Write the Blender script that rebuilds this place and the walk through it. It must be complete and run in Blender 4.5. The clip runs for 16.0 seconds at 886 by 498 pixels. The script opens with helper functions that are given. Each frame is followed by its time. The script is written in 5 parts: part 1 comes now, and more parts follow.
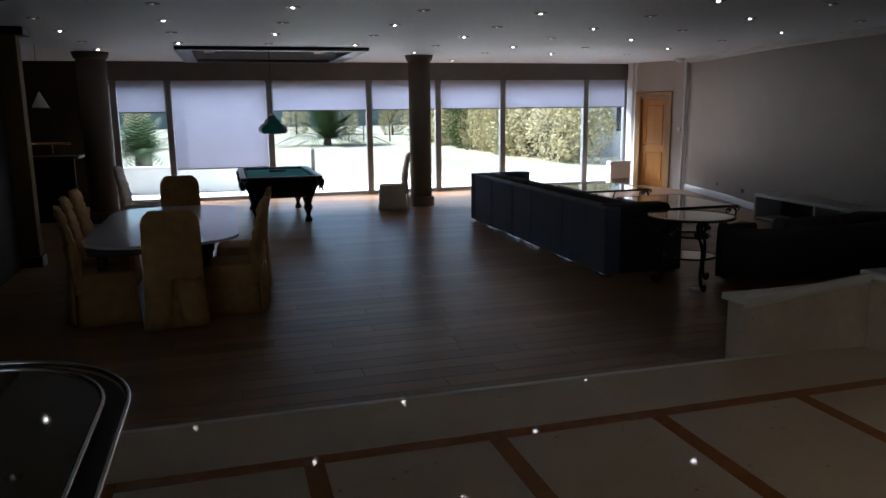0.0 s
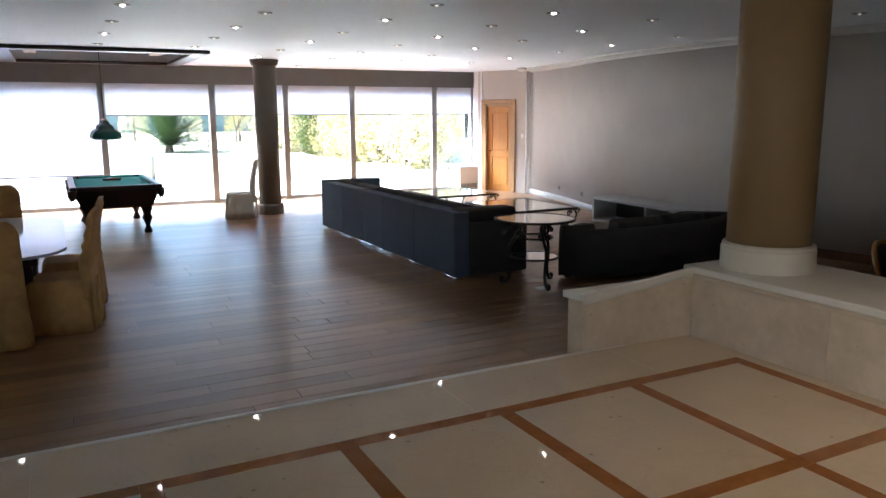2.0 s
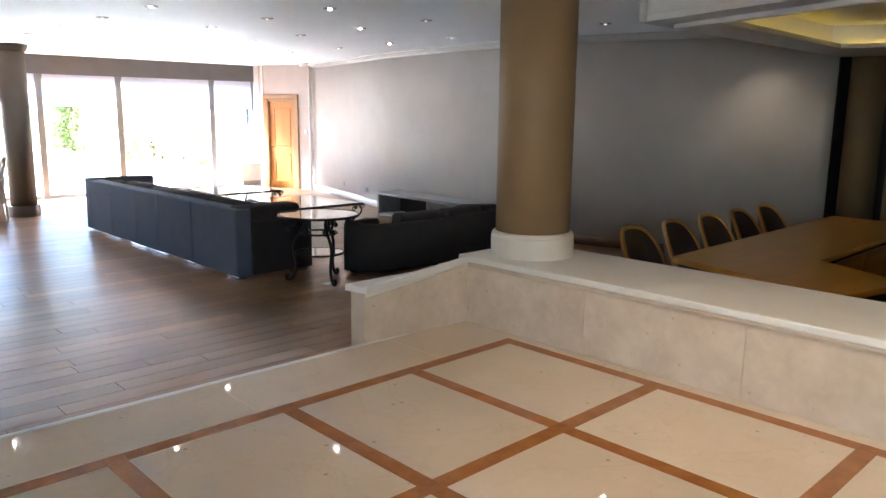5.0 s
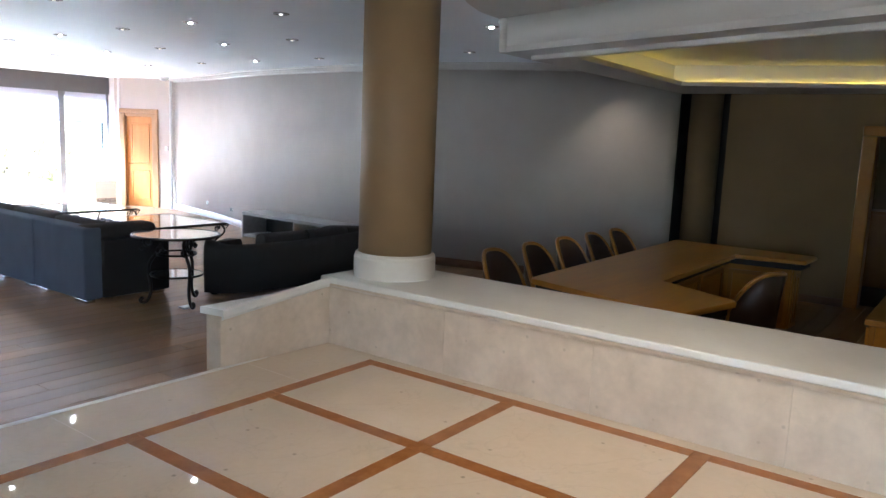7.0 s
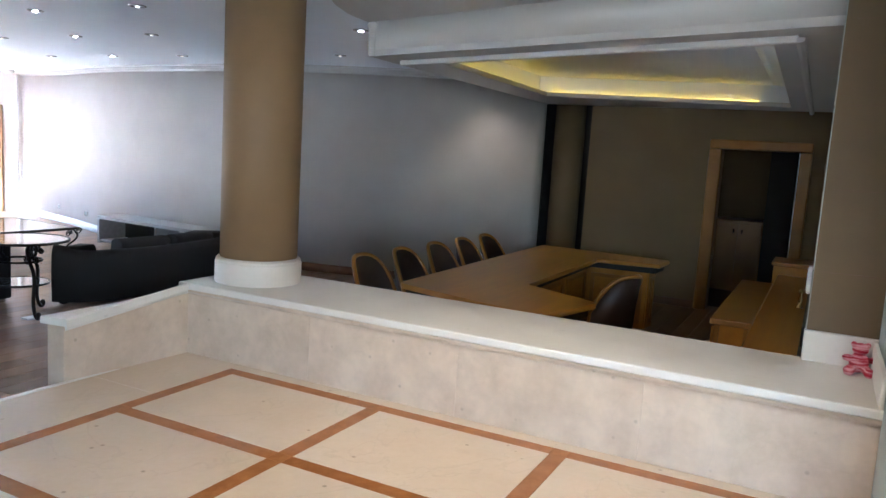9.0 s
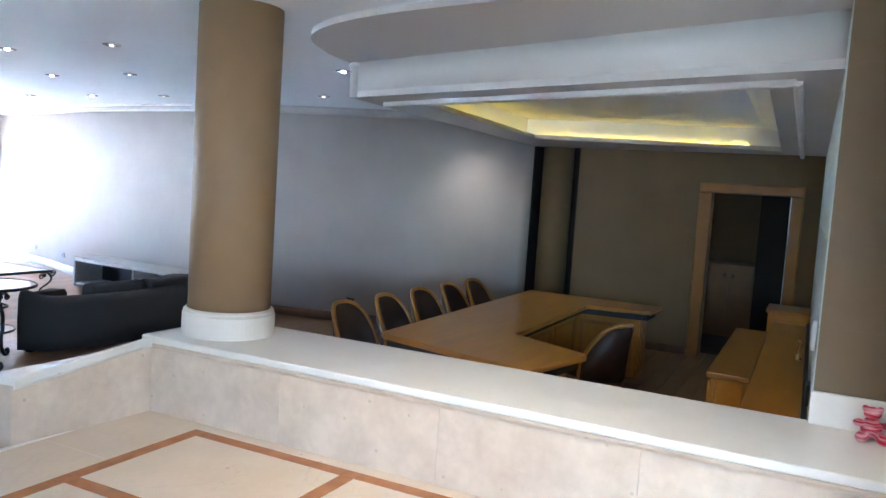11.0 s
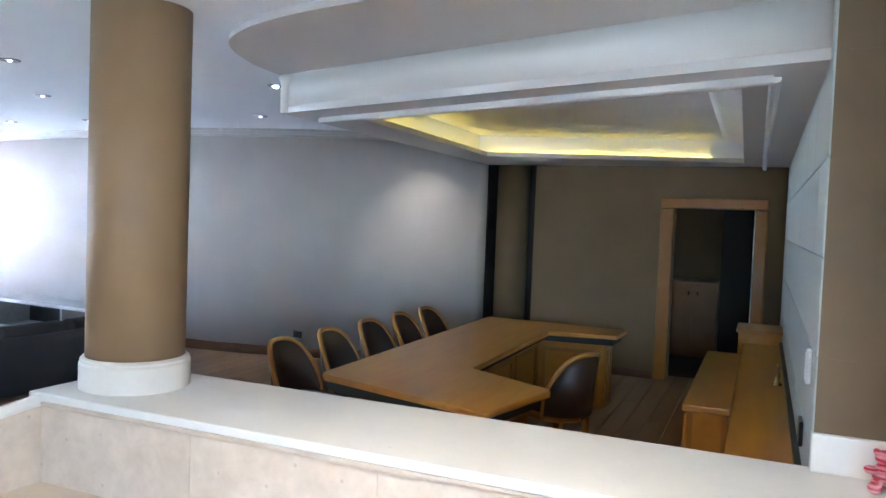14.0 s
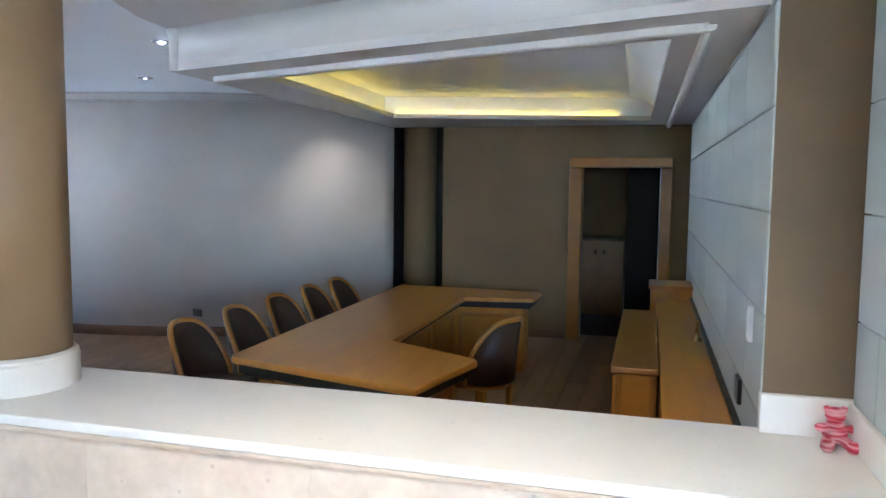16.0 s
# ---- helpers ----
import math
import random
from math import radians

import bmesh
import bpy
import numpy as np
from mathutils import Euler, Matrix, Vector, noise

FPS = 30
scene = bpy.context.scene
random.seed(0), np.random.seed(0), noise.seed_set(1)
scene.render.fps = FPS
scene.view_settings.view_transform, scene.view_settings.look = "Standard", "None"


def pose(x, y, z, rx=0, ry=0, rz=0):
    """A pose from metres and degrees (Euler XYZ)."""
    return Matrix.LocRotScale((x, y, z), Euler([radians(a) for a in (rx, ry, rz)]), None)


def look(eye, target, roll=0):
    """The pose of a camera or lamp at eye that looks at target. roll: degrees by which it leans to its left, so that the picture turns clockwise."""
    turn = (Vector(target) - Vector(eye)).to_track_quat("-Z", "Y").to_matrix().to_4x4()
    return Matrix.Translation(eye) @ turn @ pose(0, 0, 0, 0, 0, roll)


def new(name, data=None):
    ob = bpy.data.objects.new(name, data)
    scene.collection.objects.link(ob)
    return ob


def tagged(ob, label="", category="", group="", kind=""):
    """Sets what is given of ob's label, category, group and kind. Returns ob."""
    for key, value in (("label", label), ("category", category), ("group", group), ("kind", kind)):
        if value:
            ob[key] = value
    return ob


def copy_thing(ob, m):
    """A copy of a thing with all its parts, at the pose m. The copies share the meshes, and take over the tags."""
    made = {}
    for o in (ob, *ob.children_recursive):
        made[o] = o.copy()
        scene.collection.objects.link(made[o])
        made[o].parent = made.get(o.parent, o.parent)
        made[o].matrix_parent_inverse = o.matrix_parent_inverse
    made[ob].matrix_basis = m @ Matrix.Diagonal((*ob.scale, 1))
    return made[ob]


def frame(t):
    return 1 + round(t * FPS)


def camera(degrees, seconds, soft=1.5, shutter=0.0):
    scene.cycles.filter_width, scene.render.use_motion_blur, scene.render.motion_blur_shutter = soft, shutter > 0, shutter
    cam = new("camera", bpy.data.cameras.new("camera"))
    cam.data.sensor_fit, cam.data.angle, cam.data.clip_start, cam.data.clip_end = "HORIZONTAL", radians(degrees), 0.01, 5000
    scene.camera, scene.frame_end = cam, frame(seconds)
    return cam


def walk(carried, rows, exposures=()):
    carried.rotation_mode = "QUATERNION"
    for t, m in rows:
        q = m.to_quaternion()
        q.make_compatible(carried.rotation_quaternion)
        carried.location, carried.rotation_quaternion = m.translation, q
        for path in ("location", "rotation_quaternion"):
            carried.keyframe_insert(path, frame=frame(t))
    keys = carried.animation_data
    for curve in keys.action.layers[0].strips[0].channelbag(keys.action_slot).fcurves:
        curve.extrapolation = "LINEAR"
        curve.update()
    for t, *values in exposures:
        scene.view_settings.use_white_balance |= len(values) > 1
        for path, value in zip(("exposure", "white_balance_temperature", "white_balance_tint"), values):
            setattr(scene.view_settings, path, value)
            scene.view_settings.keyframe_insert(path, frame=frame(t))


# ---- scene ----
cam = camera(61.5, 16.0)
METRES, EYE, TILT, LEAN, TURN = 2.0625, 1.5, 0.0, 0.0, -17.0
PATH = [
    (0, (0.292, -0.155, 1.441), (0.835, 1.734, 1.071), -0.7),
    (0.5, (0.283, -0.173, 1.457), (0.906, 1.694, 1.097), -0.7),
    (1, (0.307, -0.167, 1.449), (1.012, 1.67, 1.091), -0.7),
    (1.5, (0.325, -0.138, 1.435), (1.119, 1.663, 1.078), -0.6),
    (2, (0.34, -0.144, 1.43), (1.244, 1.605, 1.074), -0.3),
    (2.5, (0.337, -0.147, 1.427), (1.318, 1.56, 1.075), -0.3),
    (3, (0.335, -0.147, 1.427), (1.385, 1.517, 1.072), 0.1),
    (3.5, (0.336, -0.154, 1.415), (1.458, 1.461, 1.052), 0.1),
    (4, (0.355, -0.155, 1.416), (1.552, 1.402, 1.036), -0.0),
    (4.5, (0.366, -0.173, 1.42), (1.649, 1.315, 1.043), 0.3),
    (7, (0.401, -0.254, 1.419), (1.993, 0.921, 1.123), 2.4),
    (7.5, (0.403, -0.255, 1.406), (2.056, 0.834, 1.121), 3.2),
    (8, (0.413, -0.262, 1.405), (2.112, 0.758, 1.133), 3.2),
    (8.5, (0.434, -0.288, 1.405), (2.177, 0.655, 1.137), 3.2),
    (8.7, (0.443, -0.287, 1.399), (2.205, 0.619, 1.121), 3.4),
    (10.8, (0.7, -0.216, 1.438), (2.474, 0.696, 1.289), 3.4),
    (11, (0.719, -0.197, 1.44), (2.508, 0.684, 1.285), 3.8),
    (11.5, (0.775, -0.136, 1.446), (2.596, 0.677, 1.295), 4.3),
    (12, (0.851, -0.055, 1.452), (2.717, 0.646, 1.292), 3.5),
    (12.5, (0.935, 0.001, 1.443), (2.836, 0.605, 1.3), 2.0),
    (13, (1.022, 0.013, 1.438), (2.909, 0.657, 1.278), 1.6),
    (13.5, (1.171, -0.022, 1.436), (3.032, 0.702, 1.326), 2.6),
    (14, (1.276, -0.048, 1.43), (3.111, 0.742, 1.344), 2.2),
    (14.5, (1.35, -0.04, 1.426), (3.179, 0.757, 1.287), 0.9),
    (15, (1.414, 0.045, 1.414), (3.274, 0.762, 1.246), 0.6),
    (15.5, (1.483, 0.139, 1.414), (3.382, 0.747, 1.266), 0.2),
    (16, (1.515, 0.178, 1.416), (3.436, 0.709, 1.245), 0.6),
]

# levels: the marble landing is z = 0
F = -0.47      # timber floor of the sunken hall
C = 2.47       # ceiling
EXPOSURES = [(0, 0.75, 5700, 10), (1.0, 1.78, 5700, 10), (1.5, 2.15, 5800, 10), (3.0, 3.85, 5850, 10), (4.5, 3.9, 5750, 10), (7.0, 3.9, 5200, 9), (8.5, 4.2, 5050, 9), (11.0, 4.82, 4650, 8), (16, 5.12, 4650, 8)]
walk(cam, [(t, look(eye, target, roll)) for t, eye, target, roll in PATH], EXPOSURES)

# ---- light ----
SUN_EL, SUN_AZ = radians(48), radians(-62)
world = bpy.data.worlds.new("world")
scene.world = world
world.use_nodes = True
wn = world.node_tree
sky = wn.nodes.new("ShaderNodeTexSky")
sky.sky_type = "NISHITA"
sky.sun_disc = False
sky.sun_elevation, sky.sun_rotation = SUN_EL, SUN_AZ
wn.links.new(sky.outputs[0], wn.nodes["Background"].inputs[0])
wn.nodes["Background"].inputs[1].default_value = 0.15
sun = new("sun", bpy.data.lights.new("sun", "SUN"))
sun.data.energy, sun.data.angle, sun.data.color = 5.0, radians(0.5), (1.0, 0.95, 0.87)
sd = Vector((math.sin(SUN_AZ) * math.cos(SUN_EL), math.cos(SUN_AZ) * math.cos(SUN_EL), math.sin(SUN_EL)))
sun.matrix_world = look(sd * 50, (0, 0, 0))


def area(name, place, target, w, h, watts, color=(1, 1, 1)):
    lamp = new(name, bpy.data.lights.new(name, "AREA"))
    lamp.data.shape, lamp.data.size, lamp.data.size_y, lamp.data.energy, lamp.data.color = "RECTANGLE", w, h, watts, color
    lamp.matrix_world = look(place, target)
    return lamp


def spot(name, place, target, watts, degrees=50, color=(1.0, 0.8, 0.55)):
    lamp = new(name, bpy.data.lights.new(name, "SPOT"))
    lamp.data.energy, lamp.data.color, lamp.data.spot_size, lamp.data.spot_blend, lamp.data.shadow_soft_size = watts, color, radians(degrees), 1.0, 0.04
    lamp.matrix_world = look(place, target)
    return lamp


# Added fill for landing and ledge, from an invented opening out of view.
area("unseen_opening_fill", (-3.9, -2.2, 1.35), (2.5, 0.3, -1.2), 3.6, 1.7, 3.4, (0.86, 0.93, 1.0))
# Added warm spot to brighten marble and ledge; no fixture is built here.
spot("landing_warm_fill", (2.9, 0.9, 2.42), (3.3, 0.9, 0), 9, 120, (1.0, 0.76, 0.50))
# Unseen lamp high outside, added to strengthen the sky's light through the windows.
area("terrace_sky_fill", (4, 20.0, 5.2), (4, 11, -0.6), 13, 3.0, 1900, (0.86, 0.93, 1.0))
spot("wall_spot", (9.50, 3.72, 2.42), (10.30, 3.86, 0.35), 1.6, 88)
spot("door_spot", (10.25, 1.3, 2.3), (10.72, 1.25, 1.0), 0.8, 70)


# ---- materials ----
def mat(name, c1, c2=None, scale=6.0, rough=0.5, metal=0.0, bump=0.1, fine=120.0, vary=0.0, stretch=(1, 1, 1), coat=0.0, rvar=0.1, contrast=0.0, trans=0.0, speck=0.0):
    m = bpy.data.materials.new(name)
    m.use_nodes = True
    n, l = m.node_tree.nodes, m.node_tree.links
    b = n["Principled BSDF"]
    c2 = c2 or tuple(v * 0.8 for v in c1)
    tc = n.new("ShaderNodeTexCoord")
    mp = n.new("ShaderNodeMapping")
    mp.inputs["Scale"].default_value = stretch
    l.new(tc.outputs["Object"], mp.inputs[0])
    vec = mp.outputs[0]
    if vary:
        oi = n.new("ShaderNodeObjectInfo")
        ad = n.new("ShaderNodeVectorMath")
        ad.operation = "MULTIPLY_ADD"
        ad.inputs[1].default_value = (1, 1, 1)
        cb = n.new("ShaderNodeCombineXYZ")
        ml = n.new("ShaderNodeMath")
        ml.operation = "MULTIPLY"
        ml.inputs[1].default_value = 37.0
        l.new(oi.outputs["Random"], ml.inputs[0])
        for i in range(3):
            l.new(ml.outputs[0], cb.inputs[i])
        l.new(vec, ad.inputs[0])
        l.new(cb.outputs[0], ad.inputs[2])
        vec = ad.outputs[0]
    big = n.new("ShaderNodeTexNoise")
    big.inputs["Scale"].default_value = scale
    big.inputs["Detail"].default_value = 5
    sm = n.new("ShaderNodeTexNoise")
    sm.inputs["Scale"].default_value = fine
    sm.inputs["Detail"].default_value = 3
    l.new(vec, big.inputs["Vector"])
    l.new(vec, sm.inputs["Vector"])
    ramp = n.new("ShaderNodeValToRGB")
    ramp.color_ramp.elements[0].position = 0.3 + contrast * 0.5
    ramp.color_ramp.elements[1].position = 0.7 - contrast * 0.5
    ramp.color_ramp.elements[0].color = (*c2, 1)
    ramp.color_ramp.elements[1].color = (*c1, 1)
    mix = n.new("ShaderNodeMath")
    mix.operation = "MULTIPLY_ADD"
    mix.inputs[1].default_value = 0.25
    l.new(sm.outputs[0], mix.inputs[0])
    half = n.new("ShaderNodeMath")
    half.operation = "MULTIPLY"
    half.inputs[1].default_value = 0.75
    l.new(big.outputs[0], half.inputs[0])
    l.new(half.outputs[0], mix.inputs[2])
    l.new(mix.outputs[0], ramp.inputs[0])
    col = ramp.outputs[0]
    if vary:
        hsv = n.new("ShaderNodeHueSaturation")
        mr = n.new("ShaderNodeMapRange")
        mr.inputs["To Min"].default_value, mr.inputs["To Max"].default_value = 1 - vary, 1 + vary
        l.new(oi.outputs["Random"], mr.inputs["Value"])
        l.new(mr.outputs[0], hsv.inputs["Value"])
        l.new(col, hsv.inputs["Color"])
        col = hsv.outputs[0]
    if speck:
        vo = n.new("ShaderNodeTexVoronoi")
        vo.inputs["Scale"].default_value = 7.0
        l.new(vec, vo.inputs["Vector"])
        lt = n.new("ShaderNodeMapRange")
        lt.inputs["From Min"].default_value, lt.inputs["From Max"].default_value = 0.03, 0.09
        lt.inputs["To Min"].default_value, lt.inputs["To Max"].default_value = 1 - speck, 1.0
        l.new(vo.outputs["Distance"], lt.inputs["Value"])
        wv = n.new("ShaderNodeTexNoise")
        wv.inputs["Scale"].default_value, wv.inputs["Detail"].default_value, wv.inputs["Distortion"].default_value = 1.7, 6, 1.2
        l.new(vec, wv.inputs["Vector"])
        ab = n.new("ShaderNodeMath")
        ab.operation = "SUBTRACT"
        ab.inputs[1].default_value = 0.5
        l.new(wv.outputs[0], ab.inputs[0])
        ab2 = n.new("ShaderNodeMath")
        ab2.operation = "ABSOLUTE"
        l.new(ab.outputs[0], ab2.inputs[0])
        vn = n.new("ShaderNodeMapRange")
        vn.inputs["From Min"].default_value, vn.inputs["From Max"].default_value = 0.0, 0.012
        vn.inputs["To Min"].default_value, vn.inputs["To Max"].default_value = 1 - speck * 0.14, 1.0
        l.new(ab2.outputs[0], vn.inputs["Value"])
        mu = n.new("ShaderNodeMath")
        mu.operation = "MULTIPLY"
        l.new(lt.outputs[0], mu.inputs[0])
        l.new(vn.outputs[0], mu.inputs[1])
        hs = n.new("ShaderNodeHueSaturation")
        l.new(mu.outputs[0], hs.inputs["Value"])
        l.new(col, hs.inputs["Color"])
        col = hs.outputs[0]
    l.new(col, b.inputs["Base Color"])
    rr = n.new("ShaderNodeMapRange")
    r0, r1 = max(0.02, rough - rvar), min(1, rough + rvar)
    r0, r1 = (max(r0, 0.3), max(r1, 0.32)) if rough >= 0.27 else (r0, min(r1, 0.25))
    rr.inputs["To Min"].default_value, rr.inputs["To Max"].default_value = r0, r1
    l.new(big.outputs[0], rr.inputs["Value"])
    l.new(rr.outputs[0], b.inputs["Roughness"])
    b.inputs["Metallic"].default_value = metal
    b.inputs["Coat Weight"].default_value = coat
    b.inputs["Coat Roughness"].default_value = 0.08
    if bump:
        bp = n.new("ShaderNodeBump")
        bp.inputs["Strength"].default_value = bump
        bp.inputs["Distance"].default_value = 0.004
        l.new(sm.outputs[0], bp.inputs["Height"])
        l.new(bp.outputs[0], b.inputs["Normal"])
    if trans:
        tr = n.new("ShaderNodeBsdfTranslucent")
        l.new(col, tr.inputs[0])
        mx = n.new("ShaderNodeMixShader")
        mx.inputs[0].default_value = trans
        l.new(b.outputs[0], mx.inputs[1])
        l.new(tr.outputs[0], mx.inputs[2])
        l.new(mx.outputs[0], n["Material Output"].inputs[0])
    return m


def glow(name, color, strength):
    m = bpy.data.materials.new(name)
    m.use_nodes = True
    n = m.node_tree.nodes
    b = n["Principled BSDF"]
    b.inputs["Base Color"].default_value = (*color, 1)
    b.inputs["Emission Color"].default_value = (*color, 1)
    b.inputs["Emission Strength"].default_value = strength
    return m


def glass(name, tint=(1, 1, 1), thin=True, rough=0.0):
    m = bpy.data.materials.new(name)
    m.use_nodes = True
    n, l = m.node_tree.nodes, m.node_tree.links
    b = n["Principled BSDF"]
    if thin:
        tr = n.new("ShaderNodeBsdfTransparent")
        tr.inputs[0].default_value = (*tint, 1)
        gl = n.new("ShaderNodeBsdfGlossy")
        gl.inputs["Roughness"].default_value = max(rough, 0.01)
        fr = n.new("ShaderNodeFresnel")
        fr.inputs[0].default_value = 1.5
        mx = n.new("ShaderNodeMixShader")
        l.new(fr.outputs[0], mx.inputs[0])
        l.new(tr.outputs[0], mx.inputs[1])
        l.new(gl.outputs[0], mx.inputs[2])
        l.new(mx.outputs[0], n["Material Output"].inputs[0])
    else:
        b.inputs["Base Color"].default_value = (*tint, 1)
        b.inputs["Roughness"].default_value = rough
        b.inputs["Transmission Weight"].default_value = 1.0
    return m


M_CREAM = mat("cream_marble", (0.70, 0.56, 0.41), (0.61, 0.475, 0.33), 2.2, 0.035, bump=0.0, fine=30, vary=0.05, rvar=0.01, speck=0.45)
M_CREAM_EDGE = mat("cream_marble_edge", (0.71, 0.57, 0.42), (0.62, 0.49, 0.35), 2.0, 0.04, bump=0.0, fine=30, rvar=0.01, speck=0.3)
M_RED = mat("red_marble", (0.41, 0.165, 0.045), (0.27, 0.098, 0.026), 9, 0.035, bump=0.0, fine=40, rvar=0.01)
M_SIDE = mat("mottled_marble", (0.66, 0.53, 0.39), (0.52, 0.405, 0.29), 5.0, 0.35, bump=0.0, fine=22, vary=0.02, contrast=0.10, speck=0.25, rvar=0.05)
M_CAP = mat("cream_marble_cap", (0.74, 0.695, 0.62), (0.68, 0.635, 0.56), 3, 0.36, bump=0.0, fine=25, speck=0.15, rvar=0.04)
M_BASE = mat("cream_marble_base", (0.66, 0.585, 0.49), (0.61, 0.535, 0.44), 3, 0.42, bump=0.0, fine=25)
M_COL = mat("tan_column_paint", (0.262, 0.164, 0.074), (0.23, 0.142, 0.064), 5, 0.6, bump=0.15, fine=220)
M_WALL = mat("grey_wall_cloth", (0.50, 0.45, 0.41), (0.45, 0.40, 0.36), 2.2, 0.75, bump=0.35, fine=260)
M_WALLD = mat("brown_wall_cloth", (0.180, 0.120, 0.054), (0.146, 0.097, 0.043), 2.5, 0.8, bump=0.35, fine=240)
M_CEIL = mat("white_ceiling_paint", (0.77, 0.79, 0.84), (0.73, 0.75, 0.80), 1.5, 0.6, bump=0.05, fine=150)
M_WHITE = mat("white_satin_paint", (0.78, 0.78, 0.78), (0.72, 0.72, 0.72), 4, 0.4, bump=0.03)
M_CORN = mat("grey_cornice_paint", (0.50, 0.48, 0.46), (0.45, 0.43, 0.41), 3, 0.5, bump=0.03)
# Cool bounced daylight is put into the tray's bluish white.
M_TRAY = mat("daylit_tray_paint", (0.82, 0.84, 0.90), (0.78, 0.80, 0.86), 2, 0.55, bump=0.0, rvar=0.02)
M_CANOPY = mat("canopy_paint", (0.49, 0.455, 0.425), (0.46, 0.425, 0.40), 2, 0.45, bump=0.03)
# Near-black walls: the unlit west side of the hall is put into their colour.
M_ALCOVE = mat("shaded_alcove_wall", (0.03, 0.022, 0.017), None, 3, 0.8, bump=0.2)
M_HEAD = mat("grey_window_head", (0.13, 0.13, 0.13), None, 3, 0.6)
# Distance haze is mixed into the backdrop trees' greyed colour.
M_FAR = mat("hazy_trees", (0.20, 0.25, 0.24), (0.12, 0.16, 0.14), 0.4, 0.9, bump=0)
M_PANEL = mat("grey_green_panel", (0.40, 0.42, 0.40), (0.36, 0.38, 0.36), 3, 0.55, bump=0.15, fine=200, vary=0.04)
M_PILASTER = mat("brown_fabric", (0.155, 0.103, 0.048), (0.13, 0.086, 0.04), 5, 0.7, bump=0.35, fine=260)
M_PLANK = mat("oak_plank", (0.31, 0.172, 0.082), (0.215, 0.115, 0.052), 1.6, 0.3, bump=0.0, fine=26, vary=0.24, stretch=(0.5, 6, 6), rvar=0.05)
M_PLANK_FAR = mat("oak_plank_far", (0.31, 0.172, 0.082), (0.215, 0.115, 0.052), 1.6, 0.3, bump=0.0, fine=26, vary=0.24, stretch=(0.5, 6, 6), rvar=0.05)
_nt = M_PLANK_FAR.node_tree
_geo = _nt.nodes.new("ShaderNodeNewGeometry")
for _l in [l for l in _nt.links if l.from_node.type == "OBJECT_INFO"]:
    _nt.links.new(_geo.outputs["Random Per Island"], _l.to_socket)
M_SUBFLOOR = mat("dark_joint", (0.07, 0.04, 0.022), None, 5, 0.8)
M_CONFWOOD = mat("honey_wood", (0.52, 0.235, 0.020), (0.40, 0.165, 0.012), 1.3, 0.33, bump=0.0, fine=24, stretch=(1, 9, 9), rvar=0.015)
M_DOORWOOD = mat("brown_door_wood", (0.30, 0.125, 0.008), (0.22, 0.088, 0.006), 4, 0.33, bump=0.0, fine=40, rvar=0.015)
M_CONFEDGE = mat("honey_wood_edge", (0.40, 0.175, 0.022), (0.30, 0.125, 0.014), 4, 0.33, bump=0.0, fine=40, rvar=0.015)
M_DARK = mat("near_black", (0.012, 0.010, 0.008), None, 5, 0.65, bump=0.05)
M_DOOR = mat("orange_oak", (0.55, 0.25, 0.05), (0.42, 0.17, 0.03), 2.0, 0.35, bump=0.05, fine=30, stretch=(6, 6, 0.7))
M_DOORFR = mat("door_frame_oak", (0.42, 0.25, 0.11), (0.30, 0.17, 0.07), 3, 0.35, bump=0.05, fine=40, stretch=(5, 5, 0.8))
M_SOFA = mat("blue_grey_cloth", (0.115, 0.135, 0.185), (0.09, 0.108, 0.15), 5, 0.9, bump=0.4, fine=300)
M_SOFAD = mat("charcoal_and_shaded_cloth", (0.042, 0.034, 0.030), (0.03, 0.025, 0.022), 5, 0.9, bump=0.4, fine=300)
M_COVER = mat("ochre_slipcover", (0.66, 0.39, 0.15), (0.46, 0.255, 0.09), 7, 0.85, bump=1.0, fine=16)
M_COVERW = mat("cream_slipcover", (0.66, 0.60, 0.50), (0.52, 0.46, 0.36), 7, 0.85, bump=0.5, fine=60)
M_IRON = mat("wrought_iron", (0.02, 0.017, 0.015), (0.035, 0.028, 0.022), 20, 0.4, metal=0.6, bump=0.2)
M_STEEL = mat("brushed_steel", (0.62, 0.62, 0.63), None, 20, 0.22, metal=1.0, bump=0.02)
M_BRASS = mat("brass", (0.60, 0.40, 0.12), None, 20, 0.25, metal=1.0, bump=0.02)
M_FELT = mat("green_felt", (0.012, 0.30, 0.27), (0.012, 0.26, 0.23), 20, 0.95, bump=0.3, fine=300)
M_DARKWOOD = mat("dark_wood", (0.035, 0.018, 0.012), (0.022, 0.012, 0.008), 4, 0.3, bump=0.05, fine=40, stretch=(1, 6, 6))
M_LEATHER = mat("brown_leather", (0.055, 0.030, 0.020), (0.035, 0.02, 0.014), 8, 0.38, bump=0.3, fine=140)
M_GREENGL = mat("green_lamp_glass", (0.012, 0.13, 0.09), (0.01, 0.09, 0.065), 6, 0.12, bump=0.0)
M_TABLEW = mat("white_glossy_top", (0.70, 0.72, 0.76), (0.66, 0.68, 0.72), 3, 0.12, bump=0.0, rvar=0.03)
M_CONSOLE = mat("grey_console", (0.36, 0.34, 0.33), (0.28, 0.265, 0.255), 3, 0.35, bump=0.05, stretch=(5, 1, 5))
M_BLIND = mat("white_roller_cloth", (0.66, 0.66, 0.72), (0.62, 0.62, 0.68), 4, 0.9, bump=0.2, fine=300, trans=0.42)
# Hall columns, darker and greyer than the ledge column.
M_HCOL = mat("grey_brown_column", (0.13, 0.105, 0.078), (0.11, 0.088, 0.065), 5, 0.6, bump=0.15, fine=220)
